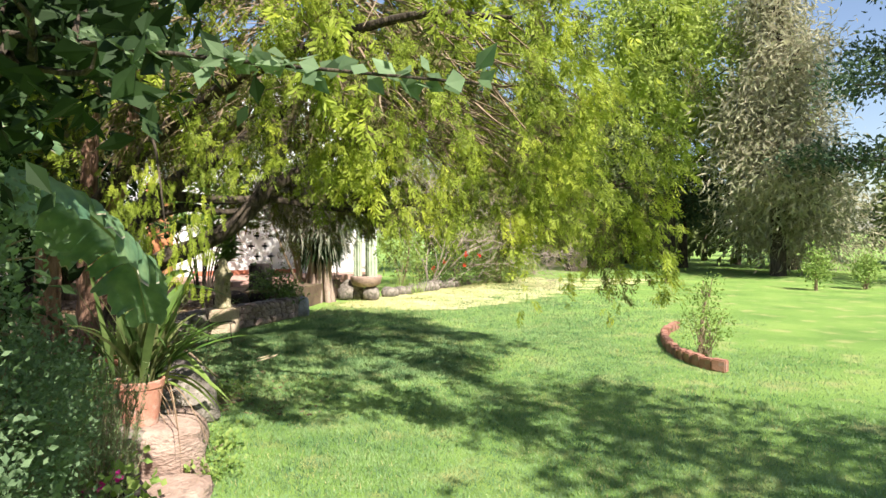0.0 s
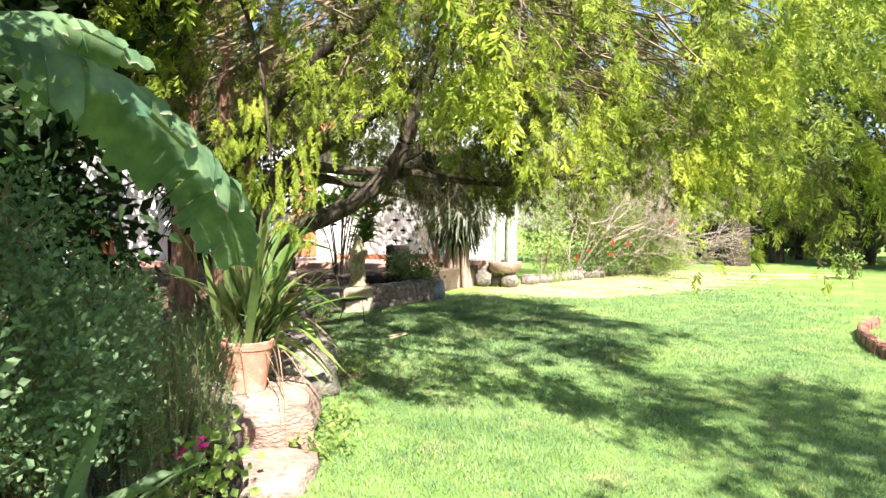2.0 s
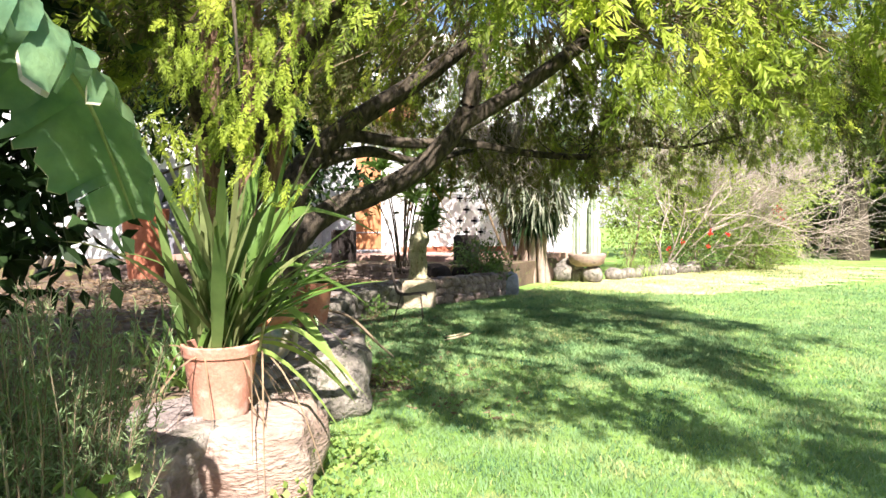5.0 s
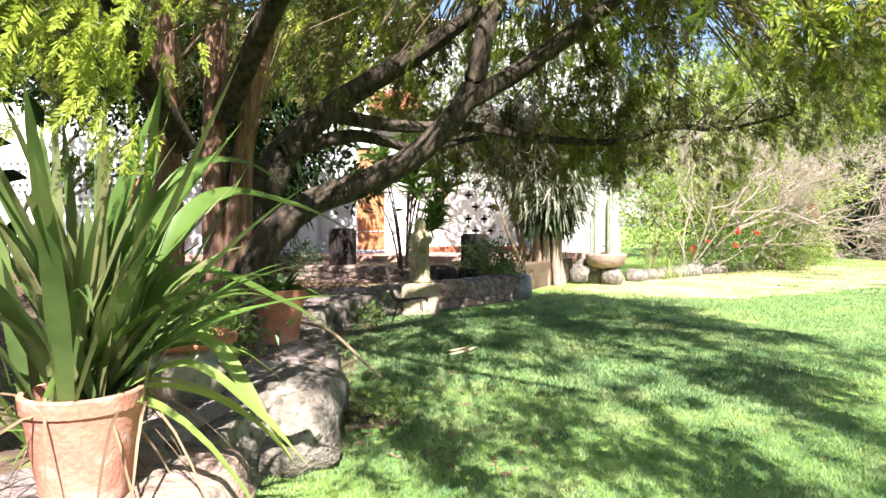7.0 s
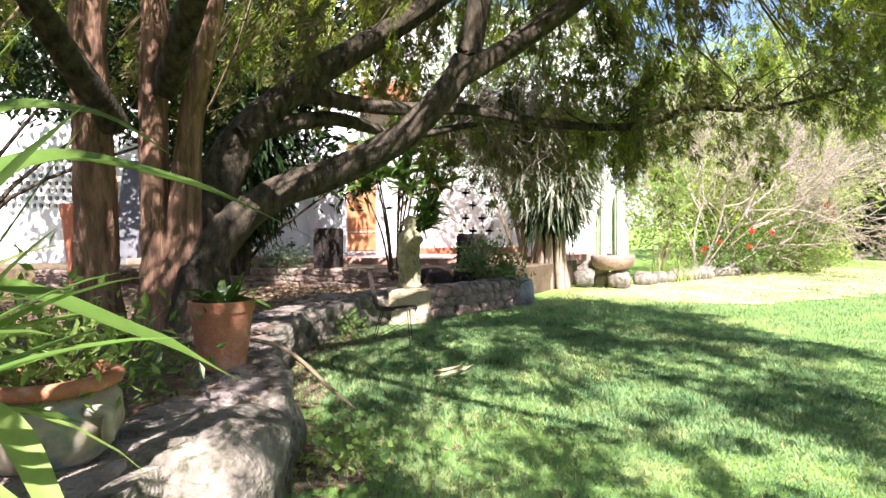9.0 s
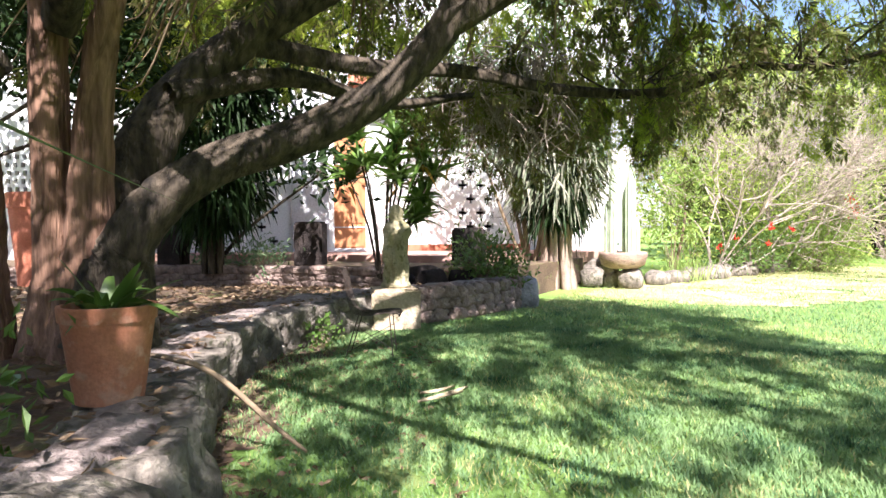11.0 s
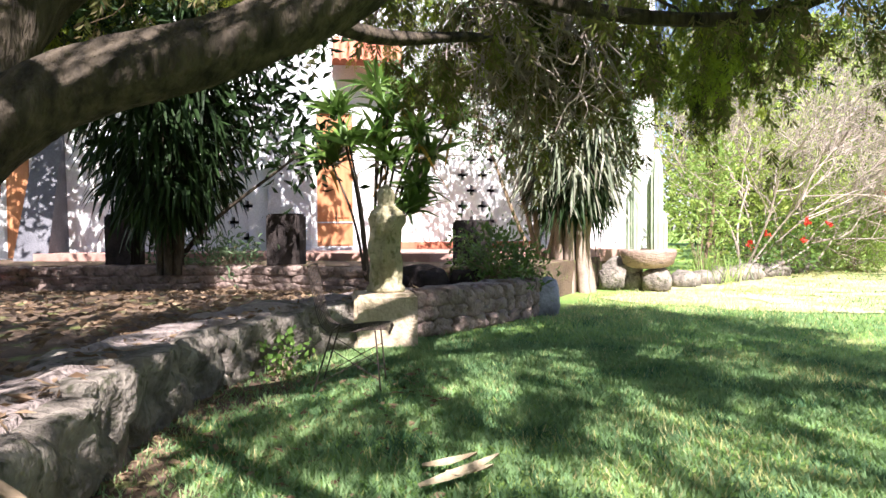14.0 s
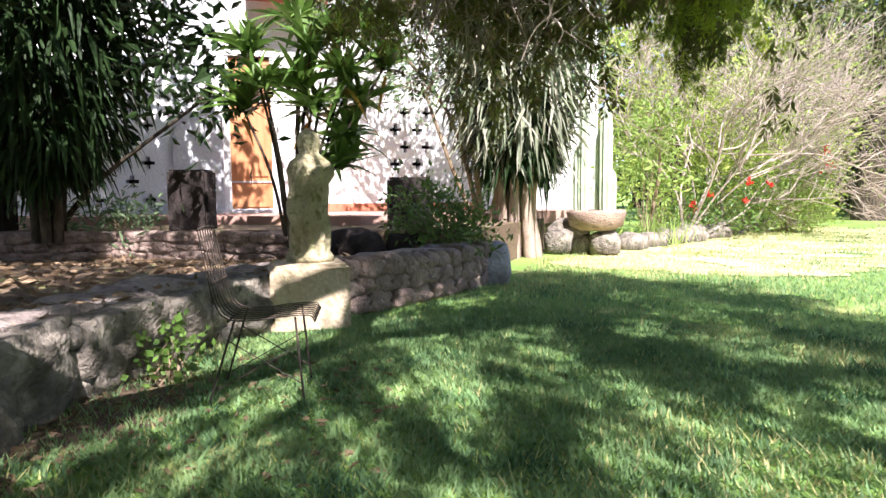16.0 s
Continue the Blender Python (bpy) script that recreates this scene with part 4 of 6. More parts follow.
def shrub(name, at, lumps, leaf, count, m, label, category="shrub", stem_m=None, stems=24, curl=0.25, aspect=0.5, seed=0, droop=0.0, group=""):
    """A bush: lumps are (centre, radii) from its foot; leaves sit on twigs, mostly near the outside."""
    rng = np.random.default_rng(seed + 100)
    ob = thing(name, at, label, category, group)
    vs, total = [], sum(r[0] * r[1] + r[1] * r[2] for _, r in lumps)
    tips = []
    for c, r in lumps:
        n = int(count * (r[0] * r[1] + r[1] * r[2]) / total)
        # leaves gather round small twig ends
        ends, d = blob_points(max(8, n // 9), rng, c, r, 0.55)
        ends += 0.06 * rng.standard_normal(ends.shape) * np.asarray(r)
        pick = rng.integers(0, len(ends), n)
        p = ends[pick] + leaf[1] * 1.1 * rng.standard_normal((n, 3))
        w = d[pick] * 0.7 + 0.8 * rng.standard_normal((n, 3)) + np.array([0, 0, 0.25 - droop])
        L = rng.uniform(leaf[0], leaf[1], n)
        vs.append(leaves(p, w, L, L * aspect, rng, curl))
        tips.append(ends[rng.integers(0, len(ends), max(4, stems // len(lumps)))])
    v, f = joined(vs)
    part_mesh("foliage", np_mesh("foliage", v, f, m), ob)
    pieces = []
    for (c, r), ends in zip(lumps, tips):
        c, low = np.array(c, float), c[2] - r[2]
        foot = np.array([0.0, 0.0, 0.0])
        if low > 0.9:
            foot = c - np.array([0, 0, r[2] * 0.7])
            pieces.append(tube_arrays(smooth_line([(0, 0, -0.05), foot * np.array([0.35, 0.35, 0.55]) + 0.08 * rng.standard_normal(3), foot], 4), [0.05, 0.035, 0.02], 7))
        pieces.append(stems_arrays(foot, ends, rng, 0.008 if low < 0.9 else 0.012))
    v, f = joined(pieces)
    tagged(part_mesh("branch_work", np_mesh("branch_work", v, f, stem_m or M_DRYTWIG), ob), kind="stuff")
    return ob


def make_left_bed():
    rng = np.random.default_rng(31)
    shrub("leafy_shrub", (-2.25, 3.35, 0.25), [((0, -0.1, 0.95), (0.6, 0.6, 0.5)), ((0.0, 0.45, 1.1), (0.3, 0.25, 0.25)), ((0.35, -0.5, 1.0), (0.42, 0.45, 0.5)), ((0.1, -0.2, 1.5), (0.28, 0.3, 0.28))], (0.014, 0.042), 19000, M_SHRUB, "dense blue-green leafy shrub beside the lawn", seed=1, aspect=0.6, stems=150)
    shrub("leafy_shrub", (-1.75, 2.1, 0.45), [((0, 0, 0.9), (0.42, 0.5, 0.95)), ((0.05, 0.1, 1.8), (0.4, 0.45, 0.5))], (0.016, 0.05), 10500, M_SHRUB, "tall blue-green leafy shrub in shade", seed=2, aspect=0.6, stems=90)
    # the highest lump is added out of view to shade the banana
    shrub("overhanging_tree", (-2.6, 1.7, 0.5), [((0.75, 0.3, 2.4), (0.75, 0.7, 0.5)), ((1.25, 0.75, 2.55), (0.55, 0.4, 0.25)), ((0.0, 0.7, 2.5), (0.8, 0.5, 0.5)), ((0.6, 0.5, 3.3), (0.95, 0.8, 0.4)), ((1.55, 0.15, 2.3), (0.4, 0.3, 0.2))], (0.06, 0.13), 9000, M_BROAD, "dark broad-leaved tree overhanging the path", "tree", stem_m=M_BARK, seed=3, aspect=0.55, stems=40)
    # the last two lumps are added out of view to shade the juniper's west rim
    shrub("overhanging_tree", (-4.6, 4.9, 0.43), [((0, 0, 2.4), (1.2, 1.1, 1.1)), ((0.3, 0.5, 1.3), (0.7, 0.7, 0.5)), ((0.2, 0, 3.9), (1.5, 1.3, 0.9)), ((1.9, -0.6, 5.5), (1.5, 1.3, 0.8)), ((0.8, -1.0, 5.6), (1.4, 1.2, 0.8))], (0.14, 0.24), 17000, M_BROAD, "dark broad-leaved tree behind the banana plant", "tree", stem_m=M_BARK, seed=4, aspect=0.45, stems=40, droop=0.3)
    # a long leafy spray that reaches out over the lawn
    spray = thing("leafy_branch", (-1.9, 1.9, 2.85), "leafy shaded branch reaching out over the lawn", "branch")
    line = smooth_line([(-1.95, 1.95, 2.85), (-1.1, 1.88, 2.72), (-0.46, 1.78, 2.62), (0.17, 1.48, 2.49)], 10)
    v, f = tube_arrays(line - line[0], [0.016, 0.01, 0.006, 0.003], 7)
    part_mesh("stem", np_mesh("stem", v, f, M_BARK, True), spray)
    q = line[rng.integers(6, len(line), 150)] - line[0] + 0.012 * rng.standard_normal((150, 3))
    v, f = leaves(q, rng.standard_normal((150, 3)) * np.array([1.0, 1.0, 0.5]) + np.array([0.3, -0.1, 0.0]), rng.uniform(0.045, 0.085, 150), rng.uniform(0.03, 0.05, 150), rng, 0.25)
    part_mesh("foliage", np_mesh("foliage", v, f, M_SHRUB), spray)
    # needle-leaved bush
    bush = thing("rosemary_bush", (-2.45, 4.45, 0.1), "feathery green rosemary bush at the lawn edge", "shrub")
    n = 420
    ends = np.stack([rng.uniform(-0.5, 0.42, n), rng.uniform(-0.55, 0.42, n), rng.uniform(0.45, 1.2, n)], -1)
    roots = ends * np.array([0.55, 0.55, 0]) + 0.04 * rng.standard_normal((n, 3))
    pieces, nb, nw = [], [], []
    for a, b in zip(roots, ends):
        a[2] = 0
        line = smooth_line([a, (a + b) / 2 + 0.04 * rng.standard_normal(3), b], 3)
        pieces.append(tube_arrays(line, [0.004, 0.003, 0.0015], 4))
        t = rng.uniform(0.12, 1.0, 90)
        q = np.stack([np.interp(t, np.linspace(0, 1, len(line)), line[:, k]) for k in range(3)], -1)
        nb.append(q)
        nw.append((b - a)[None] * 0.9 + 0.55 * rng.standard_normal((90, 3)))
    v, f = joined(pieces)
    tagged(part_mesh("branch_work", np_mesh("branch_work", v, f, M_DRYTWIG), bush), kind="stuff")
    nb, nw = np.vstack(nb), np.vstack(nw)
    v, f = leaves(nb, nw, rng.uniform(0.028, 0.06, len(nb)), 0.0065, rng, 0.1)
    part_mesh("foliage", np_mesh("foliage", v, f, M_ROSEMARY), bush)
    # geranium with magenta flowers
    g = shrub("geranium", (-2.2, 4.35, 0.12), [((0, 0, 0.22), (0.3, 0.3, 0.22))], (0.05, 0.09), 420, M_LIME, "green geranium with magenta blooms beside stones", "flower", seed=7, aspect=0.9)
    for dx, dy, dz in ((0.08, -0.14, 0.4), (0.0, -0.2, 0.36), (0.15, -0.02, 0.42)):
        d = unit(rng.standard_normal((14, 3)) + np.array([0, 0, 0.4]))
        v, f = leaves(np.tile([dx, dy, dz], (14, 1)) + d * 0.01, d, 0.035, 0.03, rng, 0.2)
        part_mesh("bloom", np_mesh("bloom", v, f, M_PINK), g, "magenta bloom")
    lav = thing("lavender", (-2.2, 3.85, 0.08), "leggy grey lavender with dry flower spikes", "plant")
    n = 150
    w = rng.standard_normal((n, 3)) * np.array([0.35, 0.35, 0.1]) + np.array([0.05, 0, 1.0])
    v, f = straps(0.12 * rng.standard_normal((n, 3)) * np.array([1, 1, 0]), w, rng.uniform(0.35, 0.75, n), 0.009, rng.uniform(0.0, 0.3, n), rng, 4)
    part_mesh("stem_work", np_mesh("stem_work", v, f, mat("grey_green_stem", (0.16, 0.18, 0.11), (0.28, 0.27, 0.2), 6, 0.8, 0, 20, 0.2)), lav)
    canna = thing("canna", (-1.95, 3.15, 0.3), "large-leaved green canna among the shrubs", "plant")
    n = 15
    w = rng.standard_normal((n, 3)) * np.array([0.4, 0.4, 0.1]) + np.array([0.1, -0.1, 0.9])
    v, f = straps(0.1 * rng.standard_normal((n, 3)) * np.array([1, 1, 0]), w, rng.uniform(0.7, 1.15, n), rng.uniform(0.13, 0.2, n), rng.uniform(0.2, 0.8, n), rng, 8)
    part_mesh("leaves", np_mesh("leaves", v, f, M_SHRUB, True), canna)
    # dry tufts in the small pots
    for k, (x, y, z) in enumerate(((-2.75, 3.95, 0.34), (-2.35, 3.55, 0.22))):
        tuft = thing("dry_plant", (x, y, z), "tuft of dry brown stems in pot", "plant")
        w = rng.standard_normal((120, 3)) * np.array([0.6, 0.6, 0.2]) + np.array([0, 0, 0.7])
        v, f = straps(0.05 * rng.standard_normal((120, 3)) * np.array([1, 1, 0]), w, rng.uniform(0.2, 0.5, 120), 0.008, rng.uniform(0.4, 1.0, 120), rng)
        part_mesh("stem_work", np_mesh("stem_work", v, f, M_DRYLEAF), tuft)


make_left_bed()


def banana_leaf(parent, rib, width, seed, tears=13):
    """A torn blade folded along its midrib."""
    rng = np.random.default_rng(seed)
    line = smooth_line(rib, 14)
    n = len(line)
    tan = unit(np.gradient(line, axis=0))
    side = unit(np.cross(tan, np.array([0, 0, 1.0])))
    up = np.cross(side, tan)
    t = np.linspace(0, 1, n)
    w = width * np.clip(np.sin(np.pi * np.clip(0.06 + 0.9 * t, 0, 1)) ** 0.55, 0.05, 1)
    pieces, rims = [], []
    for s in (-1, 1):
        cuts = sorted(set([0, n - 1] + list(rng.integers(3, n - 3, tears))))
        for a, b in zip(cuts, cuts[1:]):
            if b - a < 1:
                continue
            rows = []
            lift = rng.uniform(-0.28, 0.3)
            ends = 0.12 * abs(rng.standard_normal()) + 0.05 * np.sin(np.arange(a, b + 1) * 0.8 + rng.uniform(0, 6))
            m = 7
            for k in range(m):
                q = k / (m - 1)
                wob = 0.018 * np.sin(np.arange(a, b + 1) * 2.6 + 0.4 * k)
                edge = 1 - ends * q + (0.06 * rng.standard_normal(b - a + 1) if k == m - 1 else 0)
                ww = (w[a:b + 1] * q * edge)[:, None]
                rows.append(line[a:b + 1] + side[a:b + 1] * s * ww * 0.86 + up[a:b + 1] * (0.10 * math.sin(q * 2.4) - (0.62 + lift) * q * q) * ww + up[a:b + 1] * wob[:, None] * q + tan[a:b + 1] * ww * 0.25)
            v = np.stack(rows, 1)
            L = b - a + 1
            i, k = np.meshgrid(np.arange(L - 1), np.arange(m - 1), indexing="ij")
            c = i * m + k
            pieces.append((v.reshape(-1, 3), np.stack([c, c + 1, c + m + 1, c + m], -1).reshape(-1, 4)))
            out = v[:, -1] - v[:, -2]
            rim = np.stack([v[:, -1] - out * 0.05 + up[a:b + 1] * 0.003, v[:, -1] + out * (0.02 + 0.07 * rng.random((L, 1)))], 1)
            c = np.arange(L - 1) * 2
            if rng.random() > 0.45:
                continue
            rims.append((rim.reshape(-1, 3), np.stack([c, c + 1, c + 3, c + 2], -1)))
    v, f = joined(pieces)
    blade = part_mesh("leaf_blade", np_mesh("leaf_blade", v, f, M_BANANA, True), parent)
    v, f = tube_arrays(line - up * 0.006, [0.022, 0.014, 0.004], 7)
    part_mesh("midrib", np_mesh("midrib", v, f, M_RIB, True), blade)
    v, f = joined(rims)
    tagged(part_mesh("dry_edge", np_mesh("dry_edge", v, f, M_BANANA_EDGE), blade, "pale dried edge of the blade"), kind="stuff")


def make_banana():
    b = thing("banana_plant", (-2.85, 2.9, 0.4), "banana plant with a large torn arching leaf", "plant")
    o = np.array([-2.85, 2.9, 0.4])
    v, f = tube_arrays(smooth_line([(0, 0, -0.2), (0.02, 0.0, 0.8), (0.08, 0.05, 1.7)], 6), [0.13, 0.1, 0.07], 12)
    part_mesh("stem", np_mesh("stem", v, f, M_RIB, True), b)
    banana_leaf(b, [np.array(p) - o for p in ((-2.75, 2.95, 2.0), (-2.45, 3.2, 2.5), (-2.15, 3.55, 2.5), (-1.98, 3.9, 2.28), (-1.9, 4.25, 1.98), (-1.92, 4.5, 1.55))], 0.36, 41)
    banana_leaf(b, [np.array(p) - o for p in ((-2.8, 2.9, 1.9), (-2.9, 3.4, 2.6), (-2.8, 4.0, 2.9), (-2.6, 4.6, 2.8))], 0.3, 42)
    banana_leaf(b, [np.array(p) - o for p in ((-2.8, 2.85, 1.8), (-2.5, 2.8, 2.6), (-2.0, 2.9, 3.1), (-1.5, 3.2, 3.1))], 0.28, 43)
    banana_leaf(b, [np.array(p) - o for p in ((-2.85, 2.9, 1.5), (-3.0, 3.5, 1.7), (-2.95, 4.1, 1.5), (-2.8, 4.5, 1.1))], 0.24, 44)


make_banana()


def strap_plant(name, at, n, length, width, m, label, seed, spread=0.7, droop=(0.3, 0.9), foot=0.1, category="plant", lean=(0, 0, 0)):
    rng = np.random.default_rng(seed)
    ob = thing(name, at, label, category)
    w = rng.standard_normal((n, 3)) * np.array([spread, spread, 0.1]) + np.array([0, 0, 0.9]) + np.array(lean)
    foot_p = foot * rng.standard_normal((n, 3)) * np.array([1, 1, 0])
    v, f = straps(foot_p, w, rng.uniform(*length, n), rng.uniform(*width, n), rng.uniform(*droop, n), rng, 7)
    part_mesh("leaves", np_mesh("leaves", v, f, m, True), ob)
    return ob


def ribbon(line, width):
    """One long leaf along a line, gently folded, widest before its middle."""
    c = smooth_line(line, 8)
    n = len(c)
    t = np.linspace(0, 1, n)
    tan = unit(np.gradient(c, axis=0))
    side = unit(np.cross(tan, np.array([0.25, -0.35, 1.0])))
    up = np.cross(side, tan)
    w = width * (0.35 + 0.65 * np.sin(np.pi * np.clip(t * 1.15, 0, 1)) ** 0.8) * np.clip((1 - t) * 4, 0.03, 1) * 0.5
    v = np.stack([c - side * w[:, None] + up * w[:, None] * 0.35, c, c + side * w[:, None] + up * w[:, None] * 0.35], 1).reshape(-1, 3)
    i, k = np.meshgrid(np.arange(n - 1), np.arange(2), indexing="ij")
    a = i * 3 + k
    return v, np.stack([a, a + 1, a + 4, a + 3], -1).reshape(-1, 4)


def make_pot_plants():
    rng = np.random.default_rng(51)
    p = strap_plant("strap_leaf_plant", (-2.58, 5.75, 0.82), 66, (0.6, 1.6), (0.05, 0.095), M_POTLEAF, "tall arching strap-leaved plant in a pot", 52, 0.36, (0.03, 0.75), 0.08, lean=(0.1, 0, 0.35))
    w = np.array([[0.6, 0.7, 0.5], [0.5, 0.9, 0.3], [0.8, 0.3, 0.3], [0.45, 0.8, 0.9]])
    v, f = straps(np.zeros((4, 3)), w, np.array([0.95, 0.9, 0.8, 1.2]), 0.06, np.array([0.95, 0.75, 1.1, 0.8]), rng, 8)
    part_mesh("arching_leaves", np_mesh("arching_leaves", v, f, M_LIME, True), p, "yellowing leaves bent down over the pot")
    w = rng.standard_normal((13, 3)) * np.array([0.25, 0.25, 0.2]) + np.array([0.6, 0.6, 0.95])
    v, f = straps(0.06 * rng.standard_normal((13, 3)) * np.array([1, 1, 0]), w, rng.uniform(0.9, 1.4, 13), rng.uniform(0.07, 0.1, 13), rng.uniform(0.2, 0.55, 13), rng, 9)
    part_mesh("leaning_leaves", np_mesh("leaning_leaves", v, f, M_CORD, True), p, "long green leaves leaning over the lawn")
    for line, wide, m, label in (
            ([(0, 0, 0), (0.1, 0.5, 0.72), (0.2, 1.05, 0.76), (0.36, 1.75, 0.53)], 0.12, M_CORD, "broad green leaf arching over the wall"),
            ([(0.02, 0.02, 0), (0.15, 0.35, 0.45), (0.35, 0.75, 0.3), (0.48, 1.02, 0.12)], 0.09, M_CORD, "broad green leaf arching over the wall"),
            ([(-0.05, 0.05, 0), (0.0, 0.45, 0.8), (0.1, 0.8, 0.95), (0.16, 1.2, 0.8)], 0.1, M_CORD, "broad green leaf arching over the wall"),
            ([(0, -0.02, 0), (0.15, 0.15, 0.55), (0.43, 0.39, 1.07)], 0.115, M_CORD, "tall upright green leaf"),
            ([(-0.05, 0, 0), (-0.02, 0.15, 0.6), (0.12, 0.3, 1.25)], 0.105, M_CORD, "tall upright green leaf"),
            ([(-0.08, 0.02, 0), (-0.1, 0.3, 0.55), (-0.05, 0.5, 1.15)], 0.1, M_CORD, "tall upright green leaf"),
            ([(0.02, 0.05, 0), (0.1, 0.22, 0.25), (0.26, 0.4, 0.15), (0.45, 0.4, -0.05), (0.66, 0.38, -0.28)], 0.075, M_LIME, "yellowing leaf bent sharply down"),
            ([(0.05, 0.03, 0), (0.3, 0.2, 0.12), (0.52, 0.34, -0.08), (0.72, 0.4, -0.3)], 0.05, M_LIME, "yellowing leaf bent sharply down")):
        v, f = ribbon(line, wide)
        part_mesh("leaf", np_mesh("leaf", v, f, m, True), p, label)
    w = rng.standard_normal((26, 3)) * np.array([0.8, 0.8, 0.2]) + np.array([0.1, -0.1, 0.35])
    v, f = straps(0.1 * rng.standard_normal((26, 3)) * np.array([1, 1, 0]), w, rng.uniform(0.4, 0.8, 26), 0.014, rng.uniform(0.9, 1.7, 26), rng, 7)
    part_mesh("dry_leaves", np_mesh("dry_leaves", v, f, M_DRYLEAF, True), p, "dry straw-coloured hanging leaves")
    strap_plant("rosette_plant", (-3.785, 8.71, 0.88), 40, (0.26, 0.42), (0.07, 0.1), M_CORD, "bright green rosette plant in a terracotta pot", 53, 0.8, (0.15, 0.7), 0.03)
    shrub("fern", (-3.2, 6.95, 0.81), [((0, 0, 0.08), (0.24, 0.24, 0.1)), ((-0.12, 0.12, 0.14), (0.2, 0.2, 0.12))], (0.04, 0.09), 700, M_LIME, "pale green trailing fern in a glazed pot", "plant", seed=8, aspect=0.4)
    strap_plant("strap_leaf_plant", (-3.35, 6.3, 0.42), 60, (0.5, 1.0), (0.025, 0.045), M_CORD, "dark strap-leaved clump growing behind the pots", 54, 0.45, (0.15, 0.7), 0.15)
    shrub("fern", (-3.9, 7.6, 0.43), [((0, 0, 0.2), (0.5, 0.6, 0.25))], (0.05, 0.11), 900, M_CORD, "green ferny undergrowth on the terrace", "plant", seed=9, aspect=0.35)
    shrub("weed", (-4.78, 12.3, 0.0), [((0, 0, 0.13), (0.12, 0.12, 0.14)), ((0.04, 0, 0.25), (0.08, 0.08, 0.08))], (0.03, 0.065), 190, M_CORD, "fresh green broad-leaved weed at wall foot", "plant", seed=10, aspect=0.8, stems=10)
    for k, (x, y, z) in enumerate(((-2.7, 8.4, 0.0), (-2.1, 6.3, 0.0), (-1.9, 5.7, 0.0))):
        shrub("weed", (x, y, z), [((0, 0, 0.07), (0.22, 0.25, 0.08))], (0.03, 0.06), 260, M_LIME, "low green clover weeds along the wall", "plant", seed=60 + k, aspect=0.8, stems=4, group="weeds along the wall")


make_pot_plants()


def make_terrace_plants():
    rng = np.random.default_rng(71)
    # dark plant with a hanging skirt of leaves
    d = thing("dragon_tree", (-9.7, 16.45, 0.55), "dark dracaena with a hanging skirt of leaves", "tree")
    for k in range(6):
        a = k * 1.05
        tip = (0.35 * math.cos(a), 0.35 * math.sin(a), 3.2)
        v, f = tube_arrays(smooth_line([(0.14 * math.cos(a), 0.14 * math.sin(a), -0.1), (0.2 * math.cos(a), 0.2 * math.sin(a), 1.4), tip], 5), [0.07, 0.06, 0.04], 8, 0.1, rng)
        part_mesh("trunk", np_mesh("trunk", v, f, M_BARK, True), d)
    n = 4400
    a, z = rng.uniform(0, 6.283, n), rng.uniform(0.8, 5.8, n)
    r = np.interp(z, [0.7, 1.2, 2.5, 5.8], [0.35, 0.95, 1.35, 1.9]) * rng.uniform(0.3, 1, n)
    p = np.stack([r * np.cos(a), r * np.sin(a), z], -1)
    w = np.stack([0.6 * np.cos(a), 0.6 * np.sin(a), rng.uniform(-1.0, 0.3, n)], -1) + 0.35 * rng.standard_normal((n, 3))
    v, f = straps(p, w, rng.uniform(0.22, 0.42, n), rng.uniform(0.07, 0.12, n), rng.uniform(0.3, 1.2, n), rng, 4)
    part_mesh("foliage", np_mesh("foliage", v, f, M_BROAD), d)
    # the last three lumps are added to keep the sun off the house wall
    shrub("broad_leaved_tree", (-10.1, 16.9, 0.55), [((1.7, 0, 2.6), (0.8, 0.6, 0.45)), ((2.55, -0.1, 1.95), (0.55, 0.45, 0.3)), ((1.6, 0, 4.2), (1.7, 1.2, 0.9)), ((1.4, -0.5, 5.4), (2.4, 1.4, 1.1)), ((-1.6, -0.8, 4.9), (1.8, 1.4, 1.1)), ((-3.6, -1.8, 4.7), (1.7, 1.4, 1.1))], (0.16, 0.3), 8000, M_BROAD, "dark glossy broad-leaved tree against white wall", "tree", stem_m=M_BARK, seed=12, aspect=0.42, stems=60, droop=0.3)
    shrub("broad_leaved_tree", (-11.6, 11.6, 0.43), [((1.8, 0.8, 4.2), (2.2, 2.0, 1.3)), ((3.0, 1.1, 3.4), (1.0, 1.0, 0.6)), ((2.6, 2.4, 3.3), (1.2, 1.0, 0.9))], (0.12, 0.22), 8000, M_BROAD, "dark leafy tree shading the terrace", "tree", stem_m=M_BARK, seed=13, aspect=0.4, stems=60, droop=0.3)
    for k, (x, y) in enumerate(((-8.9, 16.9), (-9.3, 17.3), (-10.2, 17.0))):
        shrub("low_plant", (x, y, 0.58), [((0, 0, 0.2), (0.45, 0.4, 0.25))], (0.08, 0.16), 260, M_SHRUB, "low leafy plants below the house wall", "plant", seed=15 + k, aspect=0.35, stems=12, group="plants below the wall")
    # cordyline behind the statue
    c = thing("cordyline", (-6.2, 16.75, 0.5), "tall cane plant with glossy leaf rosettes", "plant")
    spread = [(-0.5, 0.0, 2.4), (0.14, -0.1, 1.95), (0.58, 0.1, 2.6), (0.72, -0.1, 2.05), (-0.29, -0.2, 1.95), (0.29, -0.15, 1.65), (0.86, 0.1, 1.7), (0.58, -0.1, 0.95), (0.07, 0.25, 2.8), (-0.65, 0.1, 1.7), (1.0, 0.15, 2.6), (1.2, 0.0, 2.2), (0.3, -0.2, 2.35), (0.72, 0.0, 1.25)]
